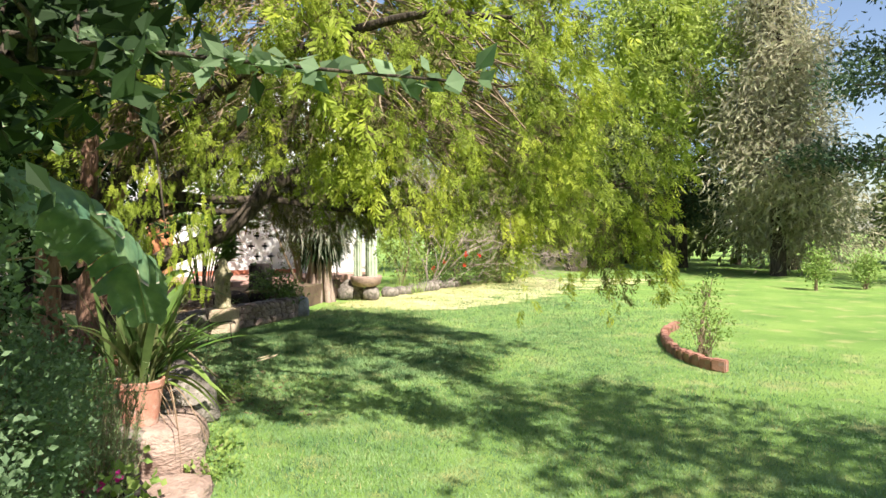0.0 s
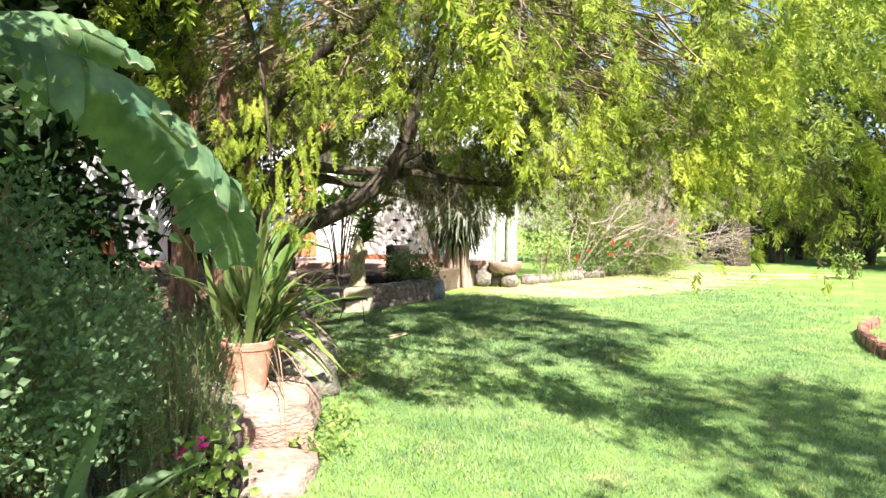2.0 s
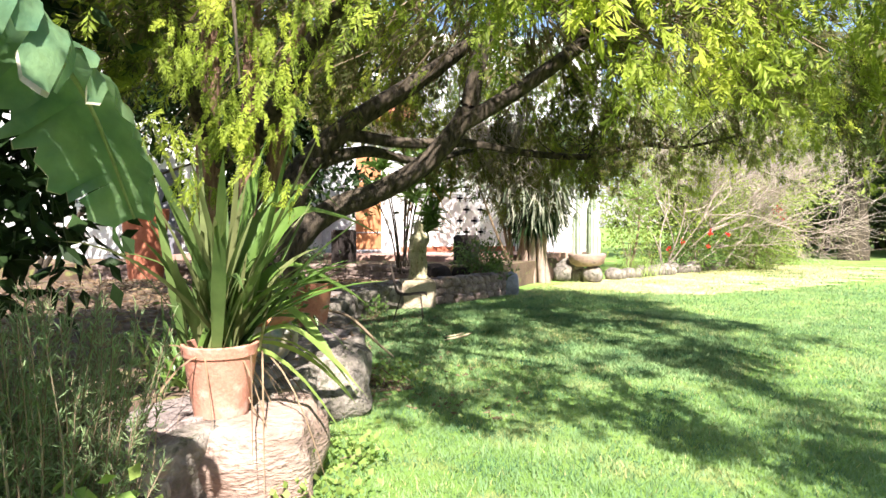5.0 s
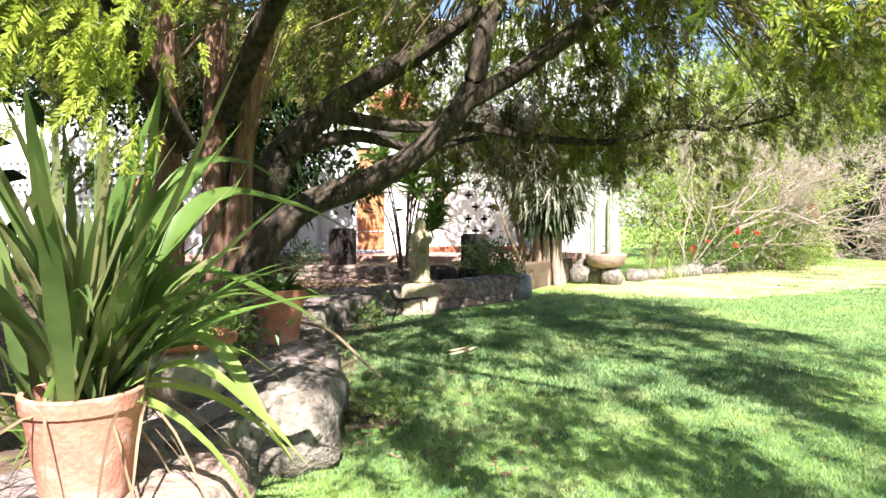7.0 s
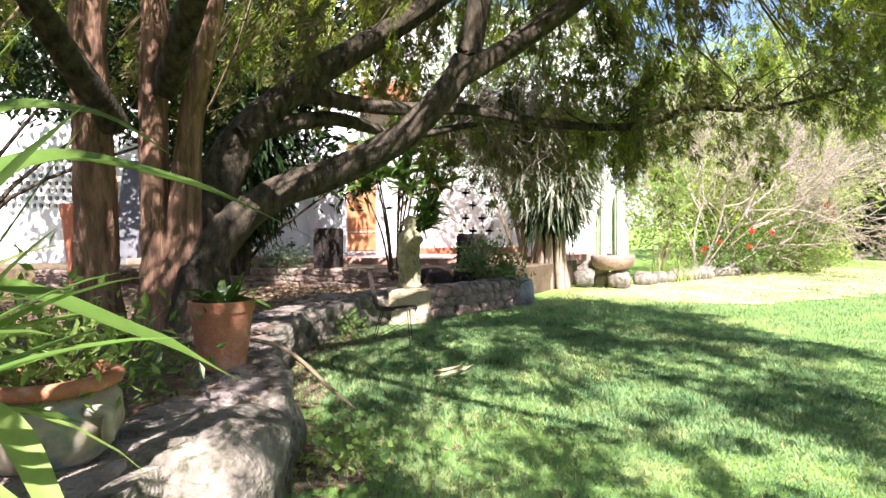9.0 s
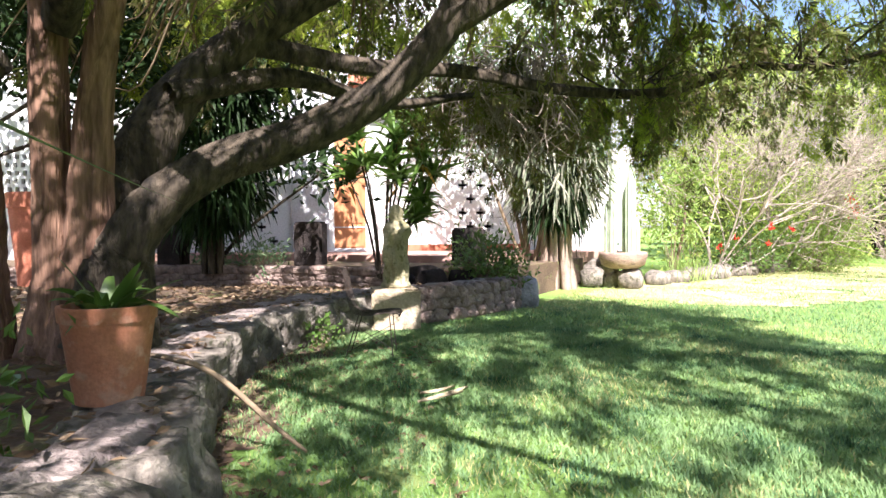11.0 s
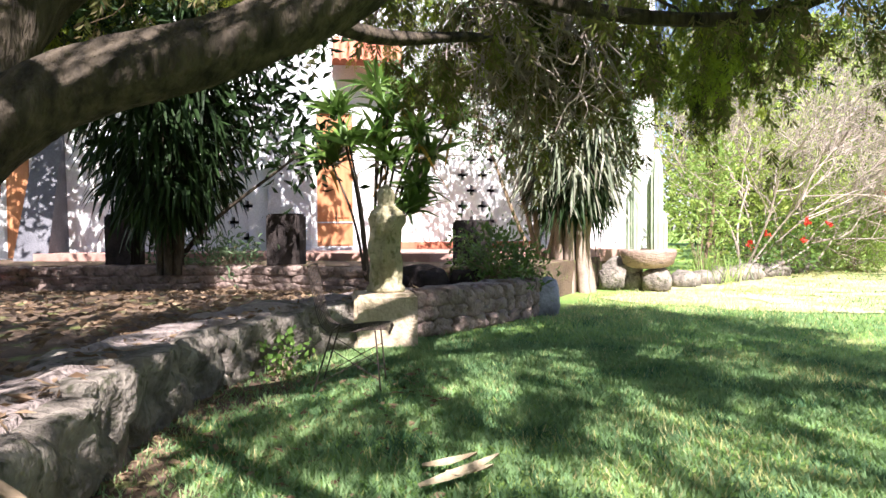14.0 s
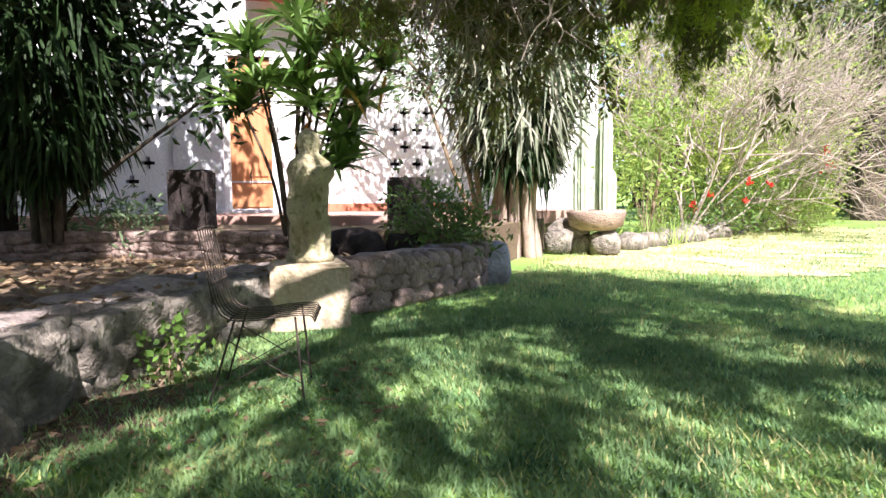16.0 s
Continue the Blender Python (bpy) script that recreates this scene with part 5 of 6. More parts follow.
    heads = [(0.97 * u - 0.24 * w, 0.24 * u + 0.97 * w, z) for u, w, z in spread]
    for h in heads:
        v, f = tube_arrays(smooth_line([(h[0] * 0.15, h[1] * 0.15, -0.1), (h[0] * 0.45, h[1] * 0.5, h[2] * 0.5), h], 5), [0.024, 0.02, 0.016], 7)
        part_mesh("cane", np_mesh("cane", v, f, M_BARK, True), c)
        n = 46
        w = rng.standard_normal((n, 3)) * np.array([0.62, 0.62, 0.35]) + np.array([0, 0, 0.62])
        v, f = straps(np.tile(h, (n, 1)) + 0.05 * rng.standard_normal((n, 3)), w, rng.uniform(0.4, 0.72, n), rng.uniform(0.1, 0.16, n), rng.uniform(0.05, 0.55, n), rng, 6)
        tagged(part_mesh("leaf_rosette", np_mesh("leaf_rosette", v, f, M_CORD, True), c), kind="stuff")
    n = 14
    v, f = straps(np.array(heads)[rng.integers(0, 14, n)] - np.array([0, 0, 0.15]), rng.standard_normal((n, 3)) * np.array([0.6, 0.6, 0.2]) + np.array([0, 0, -0.4]), 0.45, 0.07, 0.4, rng, 4)
    part_mesh("dead_leaves", np_mesh("dead_leaves", v, f, mat("orange_dead_leaf", (0.42, 0.2, 0.05), (0.55, 0.36, 0.08), 3, 0.6, 0, 10, 0.3)), c, "orange and yellow dying leaves")
    shrub("round_bush", (-4.35, 16.75, 0.45), [((0, 0, 0.35), (0.5, 0.45, 0.4)), ((0.35, -0.1, 0.15), (0.35, 0.35, 0.3))], (0.06, 0.12), 1900, M_CORD, "green leafy bush spilling over the wall end", seed=19, aspect=0.4)
    loose_stone((-3.68, 16.8, 0.2), (0.46, 0.4, 0.56), mat("blue_grey_stone", (0.19, 0.19, 0.2), (0.35, 0.345, 0.345), 4, 0.9, 0.6, 25), "blue-grey stone at the end of the wall", 0.3, 33)
    # yucca clump
    y = thing("yucca_clump", (-3.8, 20.2, 0.02), "old yucca clump with a skirt of grey-green blades", "tree")
    for k in range(8):
        a = k * 0.8
        q = np.array([0.32 * math.cos(a), 0.3 * math.sin(a)])
        v, f = tube_arrays(smooth_line([(q[0] * 1.2, q[1] * 1.2, -0.1), (q[0] * 0.9, q[1], 1.0), (q[0] * 1.8, q[1] * 1.6, 2.6)], 5), [0.11, 0.085, 0.06], 9, 0.15, rng)
        part_mesh("trunk", np_mesh("trunk", v, f, M_WOOD, True), y)
    n = 3400
    a, z = rng.uniform(0, 6.283, n), rng.uniform(1.5, 4.2, n)
    r = np.interp(z, [1.5, 2.0, 3.0, 4.2], [0.5, 0.9, 1.15, 1.0]) * rng.uniform(0.35, 1, n)
    p = np.stack([r * np.cos(a), r * np.sin(a), z], -1)
    w = np.stack([0.55 * np.cos(a), 0.55 * np.sin(a), rng.uniform(-1.3, 0.2, n)], -1) + 0.5 * rng.standard_normal((n, 3))
    # inner blades are coloured near black for the shade inside the clump
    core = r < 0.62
    for name, take, m in (("foliage", ~core, M_YUCCA), ("shade_core_foliage", core, M_BROAD)):
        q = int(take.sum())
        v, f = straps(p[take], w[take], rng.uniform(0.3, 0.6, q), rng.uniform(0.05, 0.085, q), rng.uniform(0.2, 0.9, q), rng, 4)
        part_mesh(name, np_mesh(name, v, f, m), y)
    shrub("climbing_shrub", (-4.3, 20.0, 0.3), [((0.2, -0.3, 4.2), (1.7, 1.0, 1.4)), ((-0.9, -0.4, 3.1), (0.9, 0.5, 1.0)), ((1.2, -0.2, 3.2), (0.8, 0.6, 0.8)), ((-0.6, -0.2, 5.6), (2.0, 1.2, 1.2)), ((-2.0, -0.3, 4.4), (1.1, 0.7, 0.9))], (0.07, 0.15), 11000, M_SHRUB, "tangled climbing shrub draped over the yucca", seed=21, aspect=0.35, stems=70, droop=0.4)
    # hanging dry twigs
    pieces = []
    for k in range(430):
        a = np.array([rng.uniform(-3.9, -2.5), rng.uniform(13.8, 15.6), rng.uniform(2.6, 3.6)])
        b = a + np.array([rng.uniform(-0.4, 0.4), rng.uniform(-0.4, 0.4), rng.uniform(-0.75, -0.2)])
        pieces.append(tube_arrays(smooth_line([a, a * 0.67 + b * 0.33 + 0.13 * rng.standard_normal(3), a * 0.33 + b * 0.67 + 0.13 * rng.standard_normal(3), b], 3), [0.011, 0.008, 0.006, 0.003], 4))
    v, f = joined(pieces)
    tagged(new("dry_branches", np_mesh("dry_branches", v, f, M_TWIG)), "tangle of bare pale hanging twigs", "branches", kind="stuff")
    # stone bowl with columnar cacti
    bowl = thing("stone_bowl", (-2.45, 20.9, 0.0), "pale stone bowl on rough stones", "planter")
    part("bowl", lathe([(0.3, 0.42), (0.46, 0.5), (0.52, 0.72), (0.5, 0.78), (0.42, 0.76), (0.4, 0.7), (0.02, 0.7)], 26), M_SLAB, bowl, smooth=True)
    for k, (x, yy, s) in enumerate(((0.15, -0.1, 0.5), (-0.25, 0.05, 0.42), (-0.65, -0.1, 0.5), (-0.5, 0.2, 0.7))):
        ob = part("stone", rock_bm((s, s * 0.8, s * 0.95), np.random.default_rng(80 + k)), M_STONE, bowl, smooth=True)
        ob.location = (x, yy, s * 0.38)
    for k, (x, yy, h, r) in enumerate(((-0.22, 0.0, 1.95, 0.085), (0.16, -0.05, 1.95, 0.1), (0.05, 0.08, 1.5, 0.08), (-0.34, 0.06, 1.2, 0.07), (0.26, 0.12, 0.8, 0.08))):
        cac = thing("column_cactus", (-2.45 + x, 20.9 + yy, 0.7), "tall ribbed columnar cactus in a stone bowl", "cactus", "cacti in the bowl")
        bm = bmesh.new()
        rings = []
        for i in range(9):
            z = h * i / 8
            rr = r * (0.85 if i == 0 else 1.0 if i < 7 else 0.85 if i == 7 else 0.25)
            rings.append([bm.verts.new((rr * (1 + (0.16 if q % 2 else -0.12)) * math.cos(q * math.pi / 8), rr * (1 + (0.16 if q % 2 else -0.12)) * math.sin(q * math.pi / 8), z)) for q in range(16)])
        for A, B in zip(rings, rings[1:]):
            for q in range(16):
                bm.faces.new((A[q], A[(q + 1) % 16], B[(q + 1) % 16], B[q]))
        bm.faces.new(rings[-1])
        part("column", bm, M_CACTUS, cac)


make_terrace_plants()


def make_border():
    """The flower border that runs along the far side of the lawn."""
    rng = np.random.default_rng(91)
    wall = thing("border_edging", (-1.0, 23.0, 0), "low edging of rough pinkish stones along the border", "edging", kind="structure")
    a, b = np.array([-1.9, 21.6]), np.array([2.4, 30.6])
    for k in range(30):
        t = (k + 0.5) / 30
        q = a + (b - a) * t + 0.08 * rng.standard_normal(2) + np.array([0.25 * math.sin(t * 3.1), 0])
        s = rng.uniform(0.3, 0.5)
        ob = part("stone", rock_bm((s, s * 0.8, s * 0.9), rng), M_STONE, wall, smooth=True)
        ob.location = (q[0] + 1.0, q[1] - 23.0, s * 0.3)
    # bare twiggy tree
    tree = thing("bare_tree", (-0.5, 24.6, 0.0), "leafless tree with a dense tangle of pale twigs", "tree")
    pieces, ends = [], []

    def grow(p, d, length, r, depth):
        q = p + d * length
        mid = (p + q) / 2 + 0.08 * length * rng.standard_normal(3)
        pieces.append(tube_arrays(smooth_line([p, mid, q], 3), [r, r * 0.6], 6 if depth > 2 else 4))
        if depth == 0:
            ends.append(q)
            return
        for _ in range(4 if depth > 1 else 5):
            e = unit(d + 0.6 * rng.standard_normal(3) + np.array([0.08, 0, 0.12]))
            grow(q - d * length * rng.uniform(0, 0.3), e, length * rng.uniform(0.6, 0.88), r * 0.66, depth - 1)
    for d in ((-0.5, 0, 1), (0.3, -0.3, 1), (0.9, 0.3, 0.9), (1.2, 0.8, 0.6), (0.5, 0.9, 1), (0.1, 0.2, 1.2), (0.8, -0.2, 1.2)):
        grow(np.array([0.0, 0, 0]), unit(np.array(d, float)), 2.4, 0.027, 4)
    grow(np.array([2.0, 2.6, 0.3]), unit(np.array((0.5, 0.1, 1.0))), 1.2, 0.03, 4)
    grow(np.array([1.6, 2.0, 0.3]), unit(np.array((-0.1, -0.2, 1.0))), 1.2, 0.03, 4)
    for x, y, d in ((1.0, 1.2, (0.2, -0.3, 1.2)), (2.6, 3.2, (0.6, -0.2, 0.9)), (3.0, 3.6, (0.2, 0.2, 1.2)), (0.4, 0.8, (-0.3, -0.2, 1.2))):
        grow(np.array([x, y, 0.2]), unit(np.array(d)), 1.95, 0.023, 4)
    v, f = joined(pieces)
    tagged(part_mesh("branch_work", np_mesh("branch_work", v, f, M_TWIG), tree), kind="stuff")
    ends = np.array(ends)
    p = ends[rng.integers(0, len(ends), 3000)] + 0.15 * rng.standard_normal((3000, 3))
    v, f = leaves(p, rng.standard_normal((3000, 3)), rng.uniform(0.05, 0.11, 3000), 0.035, rng)
    part_mesh("foliage", np_mesh("foliage", v, f, M_LIME), tree, "sparse small yellow-green leaves")
    specs = [("shrub", (-1.5, 23.2, 0.0), [((0, 0, 1.6), (0.7, 0.6, 0.9)), ((0.3, 0, 2.6), (0.5, 0.5, 0.5))], (0.1, 0.2), 900, M_LIME, "yellow-green large-leaved shrub in the border"),
             ("flowering_bush", (0.55, 25.9, 0.0), [((0, 0, 0.7), (1.0, 0.9, 0.7)), ((-0.9, -0.8, 0.5), (0.6, 0.6, 0.45))], (0.08, 0.15), 2000, M_CORD, "green bush with bright red poinsettia blooms"),
             ("lime_bush", (2.35, 27.6, 0.0), [((0, 0, 0.75), (1.05, 0.9, 0.8)), ((0.6, 0.4, 1.2), (0.7, 0.6, 0.6))], (0.06, 0.14), 4200, M_LIME, "feathery light green bush at the lawn edge"),
             ("shrub", (1.6, 29.6, 0.0), [((0, 0, 1.6), (1.6, 1.2, 1.5)), ((1.6, 1.0, 1.8), (1.4, 1.2, 1.6))], (0.1, 0.2), 4200, M_FARLIME, "tall sunny shrub behind the border"),
             ("shrub", (3.9, 31.6, 0.0), [((0, 0, 0.35), (1.0, 0.6, 0.35))], (0.08, 0.15), 900, M_LIME, "low pale green border plant"),
             ("shrub", (-1.0, 26.4, 0.0), [((0, 0, 2.2), (1.8, 1.5, 2.0)), ((1.5, 1.8, 2.6), (1.8, 1.4, 2.2))], (0.12, 0.24), 3600, M_FARLIME, "leafy green shrubbery behind the border")]
    for k, (nm, at, lumps, leaf, cnt, m, label) in enumerate(specs):
        ob = shrub(nm, at, lumps, leaf, cnt, m, label, seed=120 + k, aspect=0.4)
        if nm == "flowering_bush":
            for x, y, z in ((0.3, -0.8, 0.85), (0.35, -0.85, 1.3), (-0.5, -0.9, 1.0), (0.9, -0.4, 1.25), (-0.9, -1.3, 0.8)):
                d = rng.standard_normal((16, 3)) + np.array([0, -0.3, 0.3])
                v, f = leaves(np.tile([x, y, z], (16, 1)) + 0.04 * rng.standard_normal((16, 3)), d, 0.1, 0.06, rng, 0.15)
                tagged(part_mesh("bloom", np_mesh("bloom", v, f, M_RED), ob, "scarlet bloom"), kind="stuff")
    for x, y, z in ((3.2, 27.6, 2.1), (3.4, 28.0, 1.7)):
        d = rng.standard_normal((20, 3))
        v, f = leaves(np.tile([x + 0.5, y - 24.6, z], (20, 1)) + 0.12 * rng.standard_normal((20, 3)), d, 0.13, 0.06, rng, 0.15)
        tagged(part_mesh("bloom", np_mesh("bloom", v, f, M_RED), tree, "scarlet bloom"), kind="stuff")
    strap_plant("grass_clump", (-1.2, 22.9, 0.0), 160, (0.6, 1.0), (0.015, 0.03), M_LIME, "tall pale green grass clump in the border", 95, 0.3, (0.05, 0.4), 0.25)
    strap_plant("grass_clump", (-0.7, 23.7, 0.0), 90, (0.4, 0.7), (0.02, 0.03), M_YUCCA, "silvery grass clump in the border", 96, 0.35, (0.1, 0.4), 0.2)
    strap_plant("agave", (3.2, 30.2, 0.05), 40, (0.5, 0.8), (0.08, 0.11), M_YUCCA, "grey-blue agave rosette in the border", 97, 0.9, (0.0, 0.15), 0.05)


make_border()


# ---- rose bed, litter, grass ----
def make_rose_bed():
    rng = np.random.default_rng(131)
    bed = thing("brick_edging", (4.3, 11.5, 0), "curved row of red bricks edging a rose bed", "edging")
    line = smooth_line([(5.35, 14.6), (4.75, 13.6), (4.35, 12.3), (4.2, 11.2), (4.3, 10.4), (4.6, 9.95)], 10)
    seg = np.concatenate([[0], np.cumsum(np.linalg.norm(np.diff(line, axis=0), axis=1))])
    s = 0.1
    while s < seg[-1]:
        x, y = np.interp(s, seg, line[:, 0]), np.interp(s, seg, line[:, 1])
        x2, y2 = np.interp(s + 0.05, seg, line[:, 0]), np.interp(s + 0.05, seg, line[:, 1])
        bm = box_bm((0.23, 0.13, 0.2), (0, 0, 0), 0.018)
        ob = part("brick", bm, M_BRICK, bed)
        ob.location = (x - 4.3 + rng.uniform(-0.015, 0.015), y - 11.5 + rng.uniform(-0.015, 0.015), 0.075 + rng.uniform(-0.02, 0.02))
        ob.rotation_euler = (rng.uniform(-0.1, 0.1), rng.uniform(-0.12, 0.12), math.atan2(y2 - y, x2 - x) + rng.uniform(-0.1, 0.1))
        s += 0.245
    for k, (x, y, h, cnt) in enumerate(((4.55, 11.0, 0.75, 420), (4.75, 11.7, 1.15, 420), (13.9, 24.1, 1.15, 800), (16.2, 24.8, 1.05, 800), (9.5, 27.5, 0.7, 260))):
        shrub("rose_bush", (x, y, 0.0), [((0, 0, h * 0.72), (0.36, 0.36, h * 0.36)), ((0.1, 0.05, h * 1.05), (0.2, 0.2, h * 0.25))], (0.045, 0.085) if y < 15 else (0.09, 0.16), cnt, M_LIME, "thin-stemmed pale green rose bush in the lawn", seed=140 + k, aspect=0.55, stems=22, group="rose bushes")


make_rose_bed()


def wall_x(y):
    return np.interp(y, WALL_LINE[:, 1], WALL_LINE[:, 0])


def make_grass():
    rng = np.random.default_rng(151)
    green, dry = [], []
    for x0, x1, y0, y1, per, h, w in ((-3.5, 3.5, 3.0, 9.5, 3400, 0.038, 0.009), (3.5, 8.0, 3.0, 14.5, 1400, 0.05, 0.011), (-5.2, 0.5, 9.5, 14.5, 4600, 0.046, 0.014), (0.5, 3.5, 9.5, 14.5, 2000, 0.04, 0.012), (-5.0, 8.0, 14.5, 20.0, 900, 0.055, 0.013), (-3.0, 9.0, 20.0, 31.0, 260, 0.06, 0.025)):
        n = int((x1 - x0) * (y1 - y0) * per)
        x, y = rng.uniform(x0, x1, n), rng.uniform(y0, y1, n)
        keep = (x > wall_x(y) + 0.02) & ((y < 17) | (x > -3.4 + (y - 17) * 0.42 * (y > 21)))
        keep &= noise_mask(x, y) < rng.random(n) * 1.3
        foot = x - wall_x(y) - 0.3 - 0.25 * np.sin(y * 3.3)
        keep &= (foot > 0) | (y < 8.0) | (y > 12.8) | (rng.random(n) < 0.25)
        x, y = x[keep], y[keep]
        n = len(x)
        edge = np.clip((7.5 + 0.8 * np.sin(y * 1.3) - x) / 4.5, 0, 1)
        some = rng.random(n) < edge
        x, y = x[some], y[some]
        n = len(x)
        p = np.stack([x, y, rise(x, y) - 0.004], -1)
        a = rng.uniform(0, 6.283, n)
        tilt = rng.uniform(0.3, 1.5, n)
        hh = h * rng.uniform(0.5, 1.25, n) * (1 + 0.2 * np.sin(x * 2.1) * np.sin(y * 1.7) + 0.3 * np.sin(x * 17 + 3 * np.sin(y * 5)) * np.sin(y * 19 + 2 * np.sin(x * 7)))
        tip = p + np.stack([np.cos(a) * tilt, np.sin(a) * tilt, np.ones(n)], -1) * hh[:, None]
        side = np.stack([-np.sin(a), np.cos(a), 0 * a], -1) * (w * rng.uniform(0.6, 1.2, n) * 0.5)[:, None]
        tri = np.stack([p - side, p + side, tip], 1)
        # parched strip beside the border, thin straw in the bare spots
        border = np.exp(-((x - (-1.6 + (y - 20.5) * 0.42)) / 2.2) ** 2) * np.clip((y - 15.5) / 4, 0, 1)
        straw = rng.random(n) < np.clip(0.85 * border + 0.5 * noise_mask(x, y) + 0.04, 0, 0.9)
        green.append(tri[~straw].reshape(-1, 3))
        dry.append(tri[straw].reshape(-1, 3))
    for name, sets, m, label in (("grass", green, M_BLADE, "short mown green lawn grass"), ("dry_grass", dry, M_DRYGRASS, "parched straw-coloured grass in the lawn")):
        v = np.vstack(sets)
        tagged(new(name, np_mesh(name, v, np.arange(len(v)).reshape(-1, 3), m)), label, "grass", kind="stuff")


def noise_mask(x, y):
    """How bare the turf is, 0 to 1."""
    return np.clip(0.5 * np.sin(x * 1.7 + 2 * np.sin(y * 0.9)) * np.sin(y * 1.3 + x * 0.6) + 0.25 * np.sin(x * 5.3) * np.sin(y * 4.7) - 0.1, 0, 1)


make_grass()


def make_parched_strip():
    """Yellowed blotches of turf, thick along the border and thinning out over the lawn."""
    rng = np.random.default_rng(171)
    v, f = [], []
    for k in range(620):
        t = rng.random()
        c = np.array([-3.0, 19.0]) * (1 - t) + np.array([3.2, 31.4]) * t
        off = rng.random() ** 1.7 * (3.2 + 3.0 * t)
        x, y = c[0] + off, c[1] - off * 0.35
        r, n = rng.uniform(0.14, 0.5), 9
        at = len(v)
        z = rise(x, y) + 0.006 + 0.00002 * k
        for q in range(n):
            rr = r * rng.uniform(0.55, 1.2)
            v.append((x + 1.4 * rr * math.cos(q * 6.283 / n), y + rr * math.sin(q * 6.283 / n), z))
        v.append((x, y, z))
        f += [(at + q, at + (q + 1) % n, at + n) for q in range(n)]
    m = mat("parched_lawn", (0.38, 0.41, 0.15), (0.58, 0.52, 0.29), 1.1, 0.95, 0.5, 70, spots=(0.3, 0.36, 0.1))
    tagged(new("parched_turf", np_mesh("parched_turf", np.array(v), f, m)), "parched yellow turf beside the border", "lawn", kind="stuff")


make_parched_strip()


def make_bare_earth():
    rng = np.random.default_rng(181)
    v, f = [], []
    for k, y in enumerate(np.linspace(7.9, 12.9, 60)):
        x = float(wall_x(y))
        w = (0.35 + 0.25 * math.sin(y * 3.3) + 0.08 * rng.standard_normal()) * min(1.0, (y - 7.9) * 2, (12.95 - y) * 2) + 0.06
        v += [(x - 0.1, y, rise(x, y) + 0.006), (x + w * 0.6, y - 0.05 * w, rise(x, y) + 0.008), (x + w, y - 0.1 * w, rise(x + w, y) + 0.005)]
        if k:
            a = 3 * k
            f += [(a - 3, a - 2, a + 1, a), (a - 2, a - 1, a + 2, a + 1)]
    tagged(new("bare_earth", np_mesh("bare_earth", np.array(v), f, M_SOIL, True)), "bare brown earth along the wall foot", "ground", kind="structure")


make_bare_earth()


def make_litter():
    rng = np.random.default_rng(161)
    n = 5200
    y = rng.uniform(7.0, 17.0, n)
    x = wall_x(y) - 0.1 - rng.random(n) ** 1.3 * 6
    p = np.stack([x, y, terrace_z(x, y) + 0.03 + 0.025 * rng.random(n)], -1)
    w = rng.standard_normal((n, 3)) * np.array([1, 1, 0.12])
    v, f = leaves(p, w, rng.uniform(0.05, 0.13, n), rng.uniform(0.02, 0.045, n), rng, 0.2)
    tagged(new("leaf_litter", np_mesh("leaf_litter", v, f, M_DRYLEAF)), "scattered dry brown leaves on terrace", "leaves", kind="stuff")
    n = 900
    y = rng.uniform(7.5, 13.0, n)
    x = wall_x(y) + 0.05 + rng.random(n) ** 2 * 1.6
    p = np.stack([x, y, rise(x, y) + 0.012 + 0.01 * rng.random(n)], -1)
    v, f = leaves(p, rng.standard_normal((n, 3)) * np.array([1, 1, 0.12]), rng.uniform(0.03, 0.1, n), rng.uniform(0.015, 0.035, n), rng, 0.2)
    tagged(new("lawn_leaf_litter", np_mesh("lawn_leaf_litter", v, f, M_DRYLEAF)), "dry brown leaves at the wall foot", "leaves", kind="stuff")
    for k, (x, y, a, L) in enumerate(((-2.97, 10.62, 0.95, 0.44), (-3.05, 10.85, 0.45, 0.26), (-2.92, 10.8, 0.15, 0.22))):
        ob = thing("fallen_leaf", (x, y, 0.03), "large pale dry leaf fallen on lawn", "leaf", "fallen leaves")
        base = np.array([[math.cos(a) * L * t - math.sin(a) * s * 0.045 * math.sin(math.pi * (0.12 + 0.85 * t)), math.sin(a) * L * t + math.cos(a) * s * 0.045 * math.sin(math.pi * (0.12 + 0.85 * t)), 0.012 + 0.05 * t * t + 0.014 * abs(s)] for t in np.linspace(0, 1, 8) for s in (-1, 0, 1)])
        fc = [(3 * i + j, 3 * i + j + 1, 3 * i + j + 4, 3 * i + j + 3) for i in range(7) for j in (0, 1)]
        part_mesh("blade", np_mesh("blade", base, fc, mat("straw_leaf", (0.32, 0.25, 0.15), (0.45, 0.37, 0.24), 8, 0.7, 0.2, 60) if k == 0 else bpy.data.materials["straw_leaf"], True), ob)
    v, f = tube_arrays(smooth_line([(-4.25, 9.3, 0.56), (-3.95, 9.22, 0.57), (-3.62, 9.24, 0.5), (-3.34, 9.43, 0.17), (-3.2, 9.52, 0.02)], 6), [0.012, 0.016, 0.017, 0.01], 8, 0.18, rng)
    tagged(new("fallen_branch", np_mesh("fallen_branch", v, f, M_DRYTWIG, True)), "broken brown branch leaning on the wall", "branch")


make_litter()


